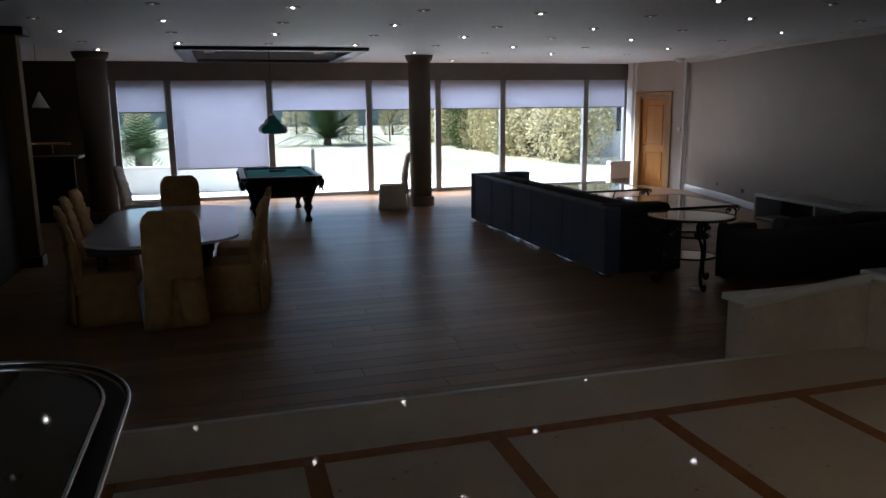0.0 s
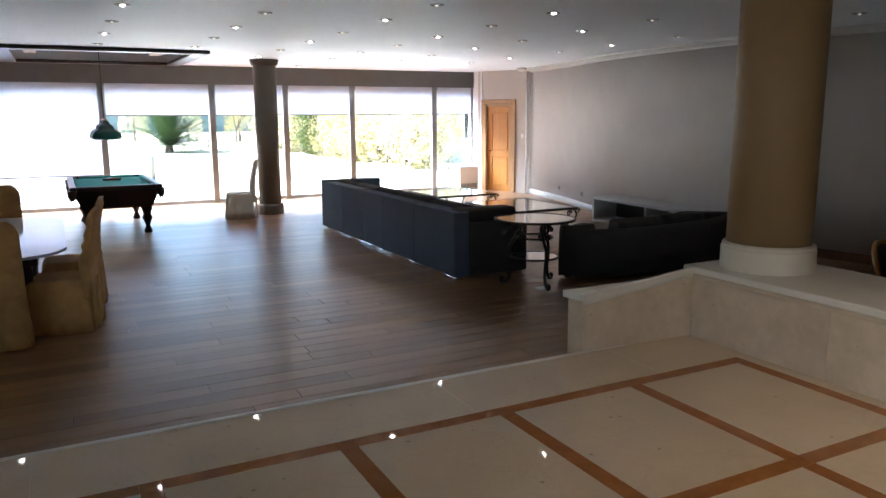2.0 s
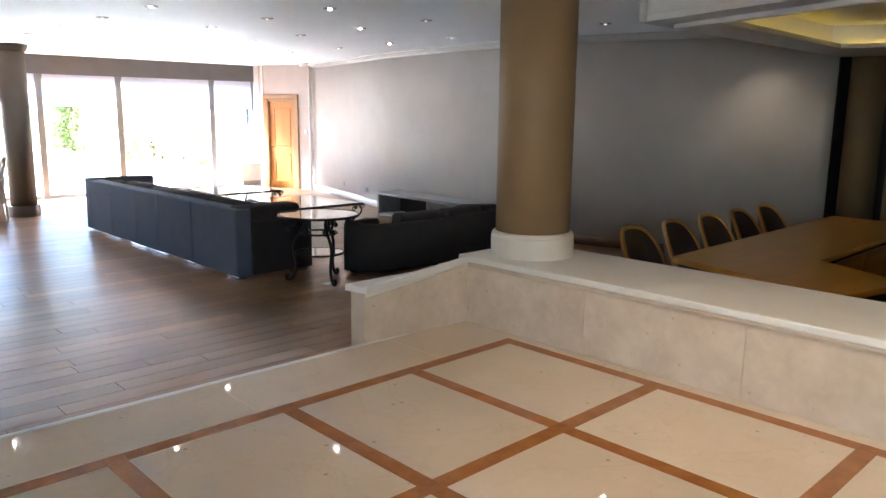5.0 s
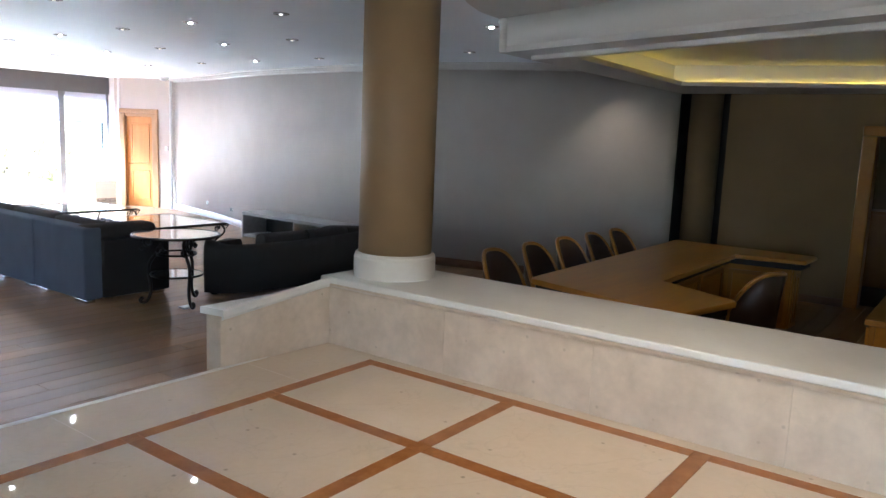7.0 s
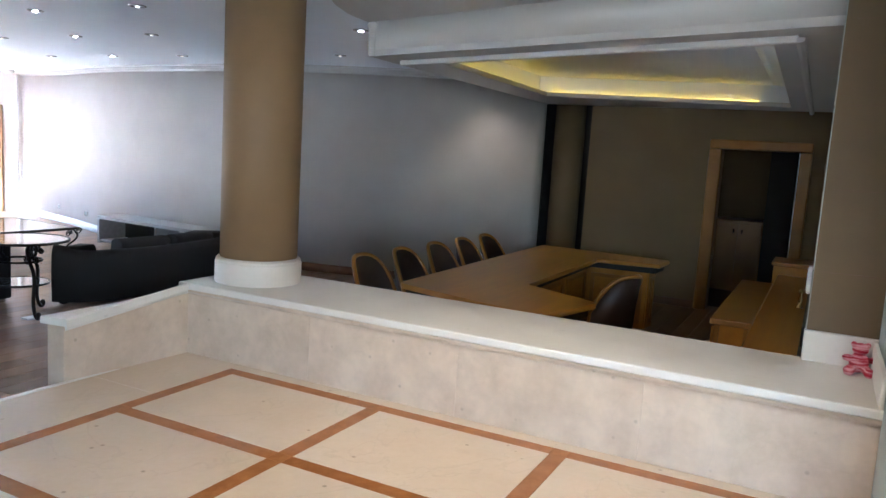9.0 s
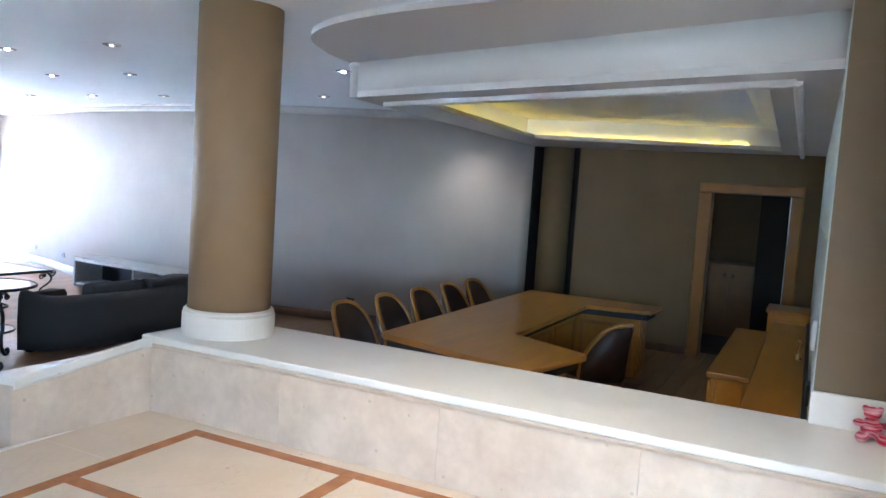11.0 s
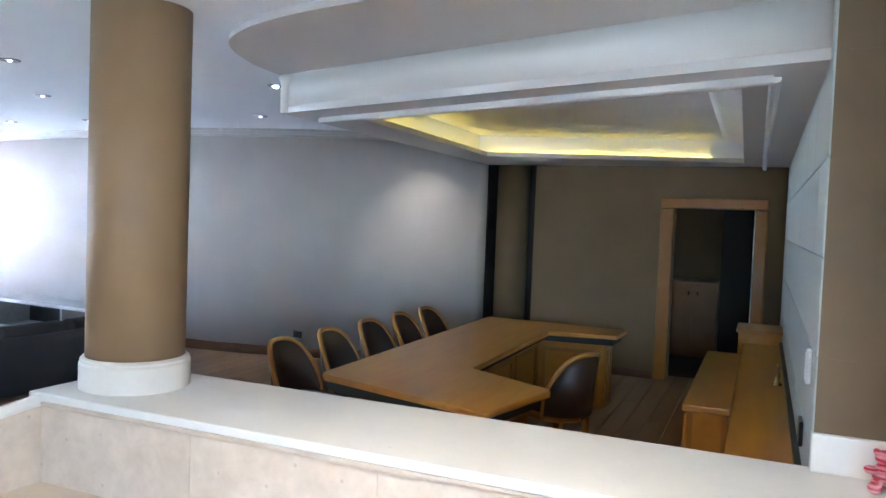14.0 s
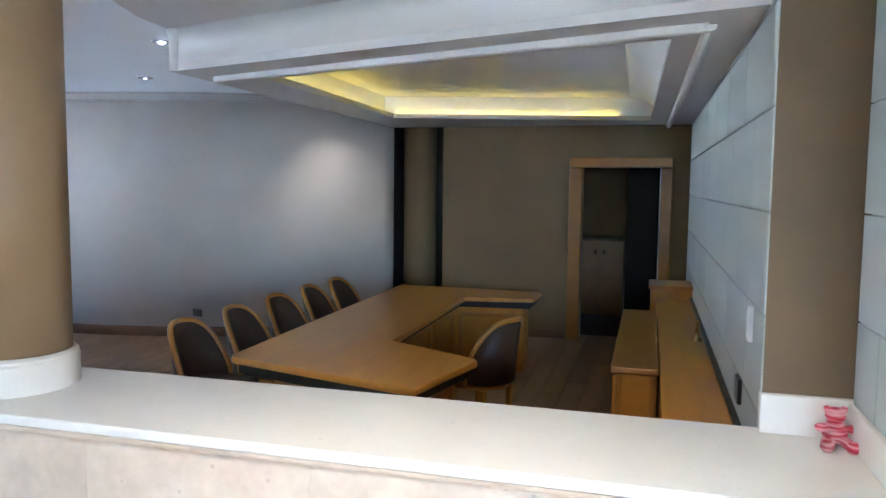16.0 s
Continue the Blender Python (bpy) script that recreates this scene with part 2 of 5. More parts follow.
M_FRAMEAL = mat("grey_window_frame", (0.22, 0.22, 0.225), None, 5, 0.4, bump=0.03)
M_SKIRTW = mat("brown_skirting", (0.17, 0.09, 0.045), (0.12, 0.06, 0.03), 3, 0.35, bump=0.05, stretch=(6, 1, 6))
M_PLASTIC = mat("black_plastic", (0.012, 0.012, 0.013), None, 5, 0.35, bump=0.0)
M_WPLASTIC = mat("white_plastic", (0.75, 0.75, 0.74), None, 5, 0.35, bump=0.0)
M_TRIM = mat("lamp_trim_metal", (0.22, 0.21, 0.20), None, 9, 0.35, metal=0.7, bump=0.0)
M_PINK = mat("pink_knit", (0.50, 0.015, 0.045), (0.78, 0.40, 0.42), 3.4, 0.95, bump=0.6, fine=160, stretch=(2, 2, 22), contrast=0.3)
# Lawn far paler than grass: the sun's glare is put into its colour.
M_GRASS = mat("glare_pale_grass", (0.58, 0.56, 0.44), (0.44, 0.44, 0.30), 0.6, 0.95, bump=0.8, fine=25)
M_PAVING = mat("pale_paving", (0.62, 0.59, 0.54), (0.52, 0.49, 0.44), 1.2, 0.8, bump=0.2, fine=30)
M_LEAF = mat("conifer_leaf", (0.13, 0.17, 0.04), (0.06, 0.09, 0.025), 1.5, 0.7, bump=0, fine=12, vary=0.2)
# Pale gold holds the sunlight and glare on the hedge in the leaf colour.
M_LEAFG = mat("glare_gold_conifer_leaf", (0.62, 0.54, 0.33), (0.34, 0.31, 0.15), 1.2, 0.7, bump=0, fine=12, vary=0.15)
M_PALM = mat("palm_leaf", (0.07, 0.12, 0.04), (0.04, 0.07, 0.025), 3, 0.5, bump=0)
M_BARK = mat("bark", (0.16, 0.12, 0.09), (0.09, 0.07, 0.05), 8, 0.9, bump=0.6, fine=40)
M_RENDERW = mat("white_house_wall", (0.72, 0.70, 0.66), None, 1.5, 0.85, bump=0.2)
M_ROOF = mat("clay_roof", (0.35, 0.15, 0.09), None, 3, 0.8)
M_WARM = glow("warm_strip", (1.0, 0.62, 0.06), 0.72)
M_SPOTON = glow("lit_lamp", (1.0, 0.93, 0.80), 9.0)
M_SPOTOFF = glow("dim_lamp", (1.0, 0.9, 0.75), 0.25)
M_PANE = glass("window_glass", (0.96, 0.98, 0.98))
M_TGLASS = glass("table_glass", (0.62, 0.66, 0.62))
M_MIRROR = mat("mirrored_table_top", (0.66, 0.68, 0.70), (0.62, 0.64, 0.66), 3, 0.04, metal=0.85, bump=0.0, rvar=0.01)
M_SMOKE = mat("dark_table_glass", (0.06, 0.045, 0.025), None, 5, 0.03, bump=0.0, rvar=0.02)


# ---- mesh helpers ----
def box(bm, x0, x1, y0, y1, z0, z1, bevel=0.0, seg=2, m=None):
    r = bmesh.ops.create_cube(bm, size=1.0)
    vs = r["verts"]
    bmesh.ops.scale(bm, vec=(abs(x1 - x0), abs(y1 - y0), abs(z1 - z0)), verts=vs)
    bmesh.ops.translate(bm, vec=((x0 + x1) / 2, (y0 + y1) / 2, (z0 + z1) / 2), verts=vs)
    if m is not None:
        bmesh.ops.transform(bm, matrix=m, verts=vs)
    if bevel:
        es = {e for v in vs for e in v.link_edges}
        bmesh.ops.bevel(bm, geom=list(es), offset=bevel, segments=seg, affect="EDGES", profile=0.5)


def lathe(bm, prof, cx=0.0, cy=0.0, seg=32, cap=True, m=None):
    rings = []
    for r, z in prof:
        rings.append([bm.verts.new((cx + r * math.cos(2 * math.pi * i / seg), cy + r * math.sin(2 * math.pi * i / seg), z)) for i in range(seg)])
    for a, b in zip(rings, rings[1:]):
        for i in range(seg):
            f = bm.faces.new((a[i], a[(i + 1) % seg], b[(i + 1) % seg], b[i]))
            f.smooth = True
    if cap:
        bm.faces.new(list(reversed(rings[0])))
        bm.faces.new(rings[-1])
    if m is not None:
        bmesh.ops.transform(bm, matrix=m, verts=[v for r in rings for v in r])


def prism(bm, poly, z0, z1, bevel=0.0, seg=2):
    a = [bm.verts.new((x, y, z0)) for x, y in poly]
    b = [bm.verts.new((x, y, z1)) for x, y in poly]
    n = len(poly)
    bot, top = bm.faces.new(list(reversed(a))), bm.faces.new(b)
    for i in range(n):
        bm.faces.new((a[i], a[(i + 1) % n], b[(i + 1) % n], b[i]))
    if bevel:
        bmesh.ops.bevel(bm, geom=list({e for f in (bot, top) for e in f.edges}), offset=bevel, segments=seg, affect="EDGES", profile=0.5)


def tube(bm, pts, r, seg=8, taper=None):
    rings = []
    pts = [Vector(p) for p in pts]
    side = None
    for i, p in enumerate(pts):
        d = (pts[min(i + 1, len(pts) - 1)] - pts[max(i - 1, 0)]).normalized()
        if side is None:
            side = d.orthogonal().normalized()
        side = (side - d * side.dot(d)).normalized()
        up = d.cross(side)
        rad = r if taper is None else r + (taper - r) * i / (len(pts) - 1)
        rings.append([bm.verts.new(p + (side * math.cos(2 * math.pi * k / seg) + up * math.sin(2 * math.pi * k / seg)) * rad) for k in range(seg)])
    for a, b in zip(rings, rings[1:]):
        for i in range(seg):
            f = bm.faces.new((a[i], a[(i + 1) % seg], b[(i + 1) % seg], b[i]))
            f.smooth = True
    bm.faces.new(list(reversed(rings[0])))
    bm.faces.new(rings[-1])


def part(name, bm, material, parent=None, label="", kind=""):
    me = bpy.data.meshes.new(name)
    bmesh.ops.recalc_face_normals(bm, faces=bm.faces)
    bm.to_mesh(me)
    bm.free()
    me.materials.append(material)
    ob = new(name, me)
    if parent is not None:
        ob.parent = parent
    return tagged(ob, label, kind=kind)


def thing(name, label, category, place=(0, 0, 0), turn=0.0, group=""):
    ob = new(name)
    ob.empty_display_size = 0.1
    ob.matrix_world = pose(*place, 0, 0, turn)
    return tagged(ob, label, category, group)


def B():
    return bmesh.new()


def boxpart(name, dims, material, parent=None, bevel=0.0, label="", kind="", seg=2):
    bm = B()
    box(bm, *dims, bevel=bevel, seg=seg)
    return part(name, bm, material, parent, label, kind)


def smooth(ob):
    for p in ob.data.polygons:
        p.use_smooth = True
    return ob


def spline(keys, n):
    """Points through the keys, Catmull-Rom."""
    ks = [Vector(k) for k in keys]
    ks = [2 * ks[0] - ks[1]] + ks + [2 * ks[-1] - ks[-2]]
    out = []
    for i in range(1, len(ks) - 2):
        for j in range(n):
            t = j / n
            a, b, c, d = ks[i - 1:i + 3]
            out.append(0.5 * ((2 * b) + (c - a) * t + (2 * a - 5 * b + 4 * c - d) * t * t + (3 * b - a - 3 * c + d) * t ** 3))
    out.append(ks[-2])
    return out


def sweep(bm, path, prof):
    """Sweeps a profile of (outward to the left of the path, height) along a flat path."""
    rings = []
    for i, p in enumerate(path):
        d = (path[min(i + 1, len(path) - 1)] - path[max(i - 1, 0)]).normalized()
        nrm = Vector((-d.y, d.x, 0))
        rings.append([bm.verts.new((p.x + nrm.x * o, p.y + nrm.y * o, h)) for o, h in prof])
    k = len(prof)
    for a, b in zip(rings, rings[1:]):
        for i in range(k):
            bm.faces.new((a[i], a[(i + 1) % k], b[(i + 1) % k], b[i]))
    bm.faces.new(rings[0])
    bm.faces.new(list(reversed(rings[-1])))


# ---- the curved wall: from the far door to the corner of the meeting area ----
CURVE = [(10.49, 14.9, 0), (10.03, 12.8, 0), (9.60, 11.4, 0), (9.34, 10.0, 0), (9.18, 8.5, 0), (9.14, 7.2, 0), (9.24, 6.3, 0), (9.52, 5.2, 0), (9.98, 4.25, 0), (10.73, 3.40, 0)]
CPTS = spline(CURVE, 8)

bm = B()
sweep(bm, CPTS, [(0, F - 0.1), (0, C), (0.25, C), (0.25, F - 0.1)])
smooth(part("wall_curved", bm, M_WALL, kind="structure"))
bm = B()
corn = [q for q in CPTS if q.y > 3.2]
sweep(bm, corn, [(0.0, C - 0.001), (-0.22, C - 0.001), (-0.22, C - 0.012), (-0.20, C - 0.03), (-0.12, C - 0.04), (-0.10, C - 0.052), (-0.03, C - 0.058), (-0.025, C - 0.08), (0.0, C - 0.083)])
part("cornice", bm, M_CORN, kind="structure")
bm = B()
sweep(bm, [q for q in CPTS if q.y > 8.8], [(0, F), (-0.018, F), (-0.018, F + 0.11), (-0.008, F + 0.13), (0, F + 0.13)])
smooth(part("baseboard", bm, M_WHITE, kind="structure"))
bm = B()
sweep(bm, [q for q in CPTS if q.y <= 9.0], [(0, F), (-0.018, F), (-0.018, F + 0.10), (-0.008, F + 0.12), (0, F + 0.12)])
smooth(part("baseboard", bm, M_SKIRTW, kind="structure"))

# straight walls, window wall, closing walls
WY = 16.65


def wall(name, x0, x1, y0, y1, z0, z1, material=M_WALL):
    return boxpart(name, (x0, x1, y0, y1, z0, z1), material, kind="structure")


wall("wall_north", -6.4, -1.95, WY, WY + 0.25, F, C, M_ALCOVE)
wall("wall_north_head", -1.95, 9.94, WY - 0.04, WY + 0.25, 2.09, C, M_HEAD)
wall("wall_north_side", 9.94, 11.4, WY, WY + 0.25, F, C, M_WHITE)
wall("window_reveal", 9.90, 10.08, WY - 0.45, WY, F, C, M_WHITE)
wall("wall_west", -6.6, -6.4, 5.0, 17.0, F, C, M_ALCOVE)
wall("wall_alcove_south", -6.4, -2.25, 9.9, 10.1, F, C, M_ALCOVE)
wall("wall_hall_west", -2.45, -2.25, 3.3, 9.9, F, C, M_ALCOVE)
wall("wall_landing_west", -4.2, -4.0, -6.0, -4.1, F, C, M_WALL)
wall("wall_landing_west", -4.2, -4.0, -0.3, 3.3, F, C, M_WALL)
# Sill and head of an invented opening, added to go with the landing fill.
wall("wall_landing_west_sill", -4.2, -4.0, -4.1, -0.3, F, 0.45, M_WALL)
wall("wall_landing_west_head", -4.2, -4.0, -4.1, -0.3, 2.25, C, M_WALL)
wall("wall_landing_north_side", -4.2, -2.25, 3.3, 3.5, F, C, M_WALLD)
wall("wall_landing_south", -4.0, 2.9, -5.8, -5.6, F, C, M_WALL)
wall("wall_landing_east", 2.9, 3.1, -5.8, -0.84, F, C, M_WALL)
wall("wall_conference_south", 3.1, 11.2, -0.86, -0.66, F, C, M_WALL)
wall("wall_conference_block", 4.64, 11.2, -0.66, -0.31, F, C, M_WALL)

# wall with the far door, set at a slant
DA, DB = Vector((9.93, 16.2, 0)), Vector((10.49, 14.9, 0))
DD = (DB - DA).normalized()
DANG = math.degrees(math.atan2(DD.y, DD.x))
DLEN = (DB - DA).length
door_wall = thing("wall_far_door", "", "", (DA.x, DA.y, 0), DANG)
tagged(door_wall, kind="structure")
O0, O1, OT = 0.08, 0.88, 1.66
boxpart("wall_left", (-0.15, O0, 0.0, 0.22, F, C), M_WALL, door_wall)
boxpart("wall_right", (O1, DLEN + 0.02, 0.0, 0.22, F, C), M_WALL, door_wall)
boxpart("wall_head", (O0, O1, 0.0, 0.22, OT, C), M_WALL, door_wall)

# meeting area: back wall with doorway, recess with a round pier
XW = 10.72
wall("wall_east_left", XW, XW + 0.2, 1.0, 2.73, F, C, M_WALLD)
wall("wall_east_right", XW, XW + 0.2, -0.66, 0.02, F, C, M_WALLD)
wall("wall_east_head", XW, XW + 0.2, 0.02, 1.0, 1.69, C, M_WALLD)
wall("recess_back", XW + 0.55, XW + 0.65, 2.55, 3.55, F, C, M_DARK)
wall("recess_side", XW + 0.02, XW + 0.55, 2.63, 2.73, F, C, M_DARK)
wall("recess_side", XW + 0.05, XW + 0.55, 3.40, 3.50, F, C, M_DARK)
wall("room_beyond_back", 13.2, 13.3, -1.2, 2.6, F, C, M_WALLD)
# Black sheet and black side stand in for the unlit depth beyond the doorway.
wall("room_beyond_dark_sheet", 12.0, 12.06, -1.1, 0.47, F, C, M_DARK)
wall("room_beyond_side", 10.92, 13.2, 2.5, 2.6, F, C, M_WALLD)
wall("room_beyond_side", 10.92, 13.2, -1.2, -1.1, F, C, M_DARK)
wall("room_beyond_ceiling", 10.92, 13.3, -1.2, 2.6, C, C + 0.1, M_CEIL)

# ceiling with the raised panel over the billiard table
SX0, SX1, SY0, SY1 = -0.30, 2.62, 12.75, 15.9
bm = B()
box(bm, -6.6, SX0, -6, 17, C, C + 0.15)
box(bm, SX1, 12.0, -6, 17, C, C + 0.15)
box(bm, SX0, SX1, -6, SY0, C, C + 0.15)
box(bm, SX0, SX1, SY1, 17, C, C + 0.15)
part("ceiling", bm, M_CEIL, kind="structure")
bm = B()
box(bm, SX0 - 0.3, SX1 + 0.3, SY0 - 0.3, SY1 + 0.3, C + 0.45, C + 0.5)
for a in ((SX0 - 0.05, SX0, SY0, SY1), (SX1, SX1 + 0.05, SY0, SY1), (SX0, SX1, SY0 - 0.05, SY0), (SX0, SX1, SY1, SY1 + 0.05)):
    box(bm, *a, C + 0.15, C + 0.45)
part("ceiling_recess", bm, M_CEIL, kind="structure")
rim = thing("ceiling_frame", "dark wooden frame round the raised ceiling panel", "ceiling frame", (0, 0, 0))
for k, a in enumerate(((SX0 - 0.1, SX0 + 0.16, SY0 - 0.1, SY1 + 0.1), (SX1 - 0.16, SX1 + 0.1, SY0 - 0.1, SY1 + 0.1), (SX0 + 0.16, SX1 - 0.16, SY0 - 0.1, SY0 + 0.12), (SX0 + 0.16, SX1 - 0.16, SY1 - 0.12, SY1 + 0.1))):
    boxpart("frame_side", (*a, C - 0.06, C - 0.002), M_DARKWOOD, rim, 0.012)
for a in ((SX0 + 0.3, SX0 + 0.5, SY0 + 0.25, SY1 - 0.25), (SX1 - 0.5, SX1 - 0.3, SY0 + 0.25, SY1 - 0.25)):
    boxpart("inner_rail", (*a, C + 0.1, C + 0.2), M_WALL, rim, 0.01)
boxpart("inner_rail", (SX0 + 0.3, SX1 - 0.3, SY0 + 0.35, SY0 + 0.5, C + 0.2, C + 0.28), M_DARKWOOD, rim, 0.01)
boxpart("inner_rail", (SX0 + 0.3, SX1 - 0.3, SY1 - 0.5, SY1 - 0.35, C + 0.2, C + 0.28), M_DARKWOOD, rim, 0.01)

# canopy over the meeting area: rounded slab, deep fascia, cove with warm strips
def rounded(poly, radii, n=8):
    out = []
    k = len(poly)
    for i in range(k):
        p, a, b = Vector(poly[i]), Vector(poly[i - 1]), Vector(poly[(i + 1) % k])
        r = radii[i]
        if not r:
            out.append((p.x, p.y))
            continue
        u, v = (a - p).normalized(), (b - p).normalized()
        ang = u.angle(v)
        t = r / math.tan(ang / 2)
        s, e = p + u * t, p + v * t
        cen = p + (u + v).normalized() * (r / math.sin(ang / 2))
        a0, a1 = math.atan2(s.y - cen.y, s.x - cen.x), math.atan2(e.y - cen.y, e.x - cen.x)
        while a1 - a0 > math.pi:
            a1 -= 2 * math.pi
        while a1 - a0 < -math.pi:
            a1 += 2 * math.pi
        out += [(cen.x + r * math.cos(a0 + (a1 - a0) * j / n), cen.y + r * math.sin(a0 + (a1 - a0) * j / n)) for j in range(n + 1)]
    return out


ZB, ZT = 2.15, 2.43
TIP, NEAR = (5.88, 3.28), (4.78, -0.33)
outer = [TIP, NEAR, (XW, -0.33), (XW, 3.40)]
opening = [(6.30, 2.82), (5.45, 0.10), (10.15, 0.20), (9.40, 2.94)]
rout = rounded(outer, (0.16, 0, 0, 0))
bm = B()
vo = [bm.verts.new((x, y, ZB)) for x, y in rout]
vi = [bm.verts.new((x, y, ZB)) for x, y in opening]
es = [bm.edges.new((vo[i], vo[(i + 1) % len(vo)])) for i in range(len(vo))] + [bm.edges.new((vi[i], vi[(i + 1) % 4])) for i in range(4)]
bmesh.ops.triangle_fill(bm, use_beauty=True, edges=es)
ret = bmesh.ops.extrude_face_region(bm, geom=list(bm.faces))
bmesh.ops.translate(bm, vec=(0, 0, 0.05), verts=[g for g in ret["geom"] if isinstance(g, bmesh.types.BMVert)])
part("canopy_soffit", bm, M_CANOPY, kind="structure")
bm = B()
fas = [Vector((x, y, 0)) for x, y in rounded([(XW, 3.40), TIP, NEAR], (0, 0.16, 0))]
sweep(bm, fas, [(0, ZB + 0.052), (0, ZT), (0.06, ZT), (0.06, ZB + 0.052)])
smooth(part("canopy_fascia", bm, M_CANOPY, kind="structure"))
bm = B()
prism(bm, [(q.x, q.y) for q in spline([(XW, 3.62, 0), (8.0, 3.46, 0), (5.8, 3.29, 0), (5.37, 3.20, 0), (5.05, 3.07, 0), (4.80, 2.86, 0), (4.58, 2.5, 0), (4.42, 1.99, 0), (4.30, 1.2, 0), (4.22, 0.2, 0), (4.2, -0.62, 0)], 5)] + [(XW, -0.62)], ZT, C - 0.001, 0.01)
part("canopy_top_slab", bm, M_CANOPY, kind="structure")
bm = B()
prism(bm, opening_out := [(6.14, 3.00), (5.27, -0.02), (10.31, 0.06), (9.56, 3.10)], ZT - 0.02, ZT - 0.004)
part("cove_ceiling", bm, M_TRAY, kind="structure")
bm = B()
path = [Vector((x, y, 0)) for x, y in opening_out]
for i in range(4):
    a, b2 = path[i], path[(i + 1) % 4]
    sweep(bm, [a, b2], [(0, ZB + 0.052), (0, ZT - 0.022), (-0.02, ZT - 0.022), (-0.02, ZB + 0.052)])
part("cove_wall", bm, M_TRAY, kind="structure")
bm = B()
lathe(bm, [(0.05, ZB + 0.0), (0.05, ZT - 0.05), (0.065, ZT - 0.04), (0.065, ZT - 0.015), (0.05, ZT - 0.002)], TIP[0] + 0.02, TIP[1] - 0.04, 20)
part("canopy_roll", bm, M_CANOPY, kind="structure")
# raised lip moulding round the opening
bm = B()
prism(bm, [(6.14, 3.12), (5.08, -0.05), (5.30, 0.02), (6.26, 2.84)], ZB - 0.014, ZB - 0.001)
sweep(bm, [Vector((6.14, 3.12, 0)), Vector((5.08, -0.05, 0))], [(0.0, ZB - 0.0145), (0.0, ZB - 0.034), (0.012, ZB - 0.042), (0.045, ZB - 0.042), (0.055, ZB - 0.03), (0.055, ZB - 0.0145)])
bmesh.ops.recalc_face_normals(bm, faces=bm.faces)
part("canopy_moulding", bm, M_CANOPY, kind="structure")
bm = B()
sweep(bm, [Vector((5.07, -0.06, 0)), Vector((XW, -0.01, 0))], [(-0.025, ZB - 0.0145), (-0.02, ZB - 0.035), (0.0, ZB - 0.042), (0.02, ZB - 0.035), (0.03, ZB - 0.0145)])
part("canopy_moulding", bm, M_CANOPY, kind="structure")
bm = B()
ql = []
for j in range(7):
    a = j / 6 * math.pi / 2
    ql.append((0.05 - 0.16 * math.cos(a), ZB + 0.055 + 0.2 * math.sin(a)))
sweep(bm, [Vector((5.42, 0.06, 0)), Vector((10.12, 0.12, 0))], [(-0.10, ZB + 0.055)] + [(0.30 - 0.30 * math.cos(j / 6 * math.pi / 2), ZB + 0.0 + 0.255 * math.sin(j / 6 * math.pi / 2)) for j in range(7)] + [(-0.10, ZB + 0.255)])
smooth(part("cove_quarter_round", bm, M_WHITE, kind="structure"))


def strip(a, b, n, name):
    t = thing(name, "row of small warm lamps hidden in the ceiling cove", "cove light", (0, 0, 0))
    a, b = Vector(a), Vector(b)
    d = (b - a) / n
    for i in range(n):
        p = a + d * (i + 0.5)
        bm = B()
        tube(bm, [p - d * 0.42, p + d * 0.42], 0.004, 6)
        part("lamp", bm, M_WARM, t)


strip((6.26, 2.94, ZB + 0.057), (9.5, 3.055, ZB + 0.057), 13, "cove_light")
strip((9.56, 2.97, ZB + 0.057), (10.165, 0.54, ZB + 0.057), 10, "cove_light")

# marble landing
EY, EX = 3.33, 3.93
bm = B()
box(bm, -4.0, EX, -5.6, EY - 0.03, -0.2, -0.022)
part("landing_slab", bm, M_CREAM_EDGE, kind="structure")
bm = B()
box(bm, -2.25, EX, 2.83, EY - 0.016, -0.03, 0.0)
part("landing_edge", bm, M_CREAM_EDGE, kind="structure")
# Nosing in lighter marble, which puts the rounded edge's highlight into its colour.
bm = B()
box(bm, -2.25, EX, EY - 0.014, EY + 0.03, -0.032, 0.002, bevel=0.012, seg=3)
smooth(part("landing_nosing", bm, M_CAP, kind="structure"))
for x in (3.25, 2.06, 0.14, -0.95):
    boxpart("edge_joint", (x - 0.0012, x + 0.0012, 2.832, EY - 0.017, -0.004, 0.0005), M_SIDE, kind="structure")
for k in range(3):
    y0 = EY - 0.02 + 0.3 * k
    boxpart("stair_riser", (-2.25, 3.06, y0 - 0.02, y0, F, -0.03 - 0.157 * k), M_CREAM_EDGE, kind="structure")
    if k < 2:
        boxpart("stair_tread", (-2.25, 3.06, y0 - 0.02, y0 + 0.31, -0.157 * (k + 1) - 0.03, -0.157 * (k + 1)), M_CREAM_EDGE, kind="structure", bevel=0.006)

# ledge beside the landing, with a short wing that turns along the landing's edge and slopes down
LT, LO = 0.465, 4.66
ledge = boxpart("ledge_wall", (EX, LO - 0.03, -0.84, 3.33, F, LT - 0.043), M_SIDE, kind="structure")
bm = B()
box(bm, EX - 0.03, LO, -0.60, 3.35, LT - 0.043, LT, bevel=0.009)
part("ledge_cap", bm, M_CAP, kind="structure")
WX0, WX1 = 3.105, EX + 0.02          # the wing's free end and where it meets the ledge


def wing_front(x):
    """y of the wing's face, which stands a little out of square."""
    return 3.345 + (x - WX0) / (EX - WX0) * (3.285 - 3.345)


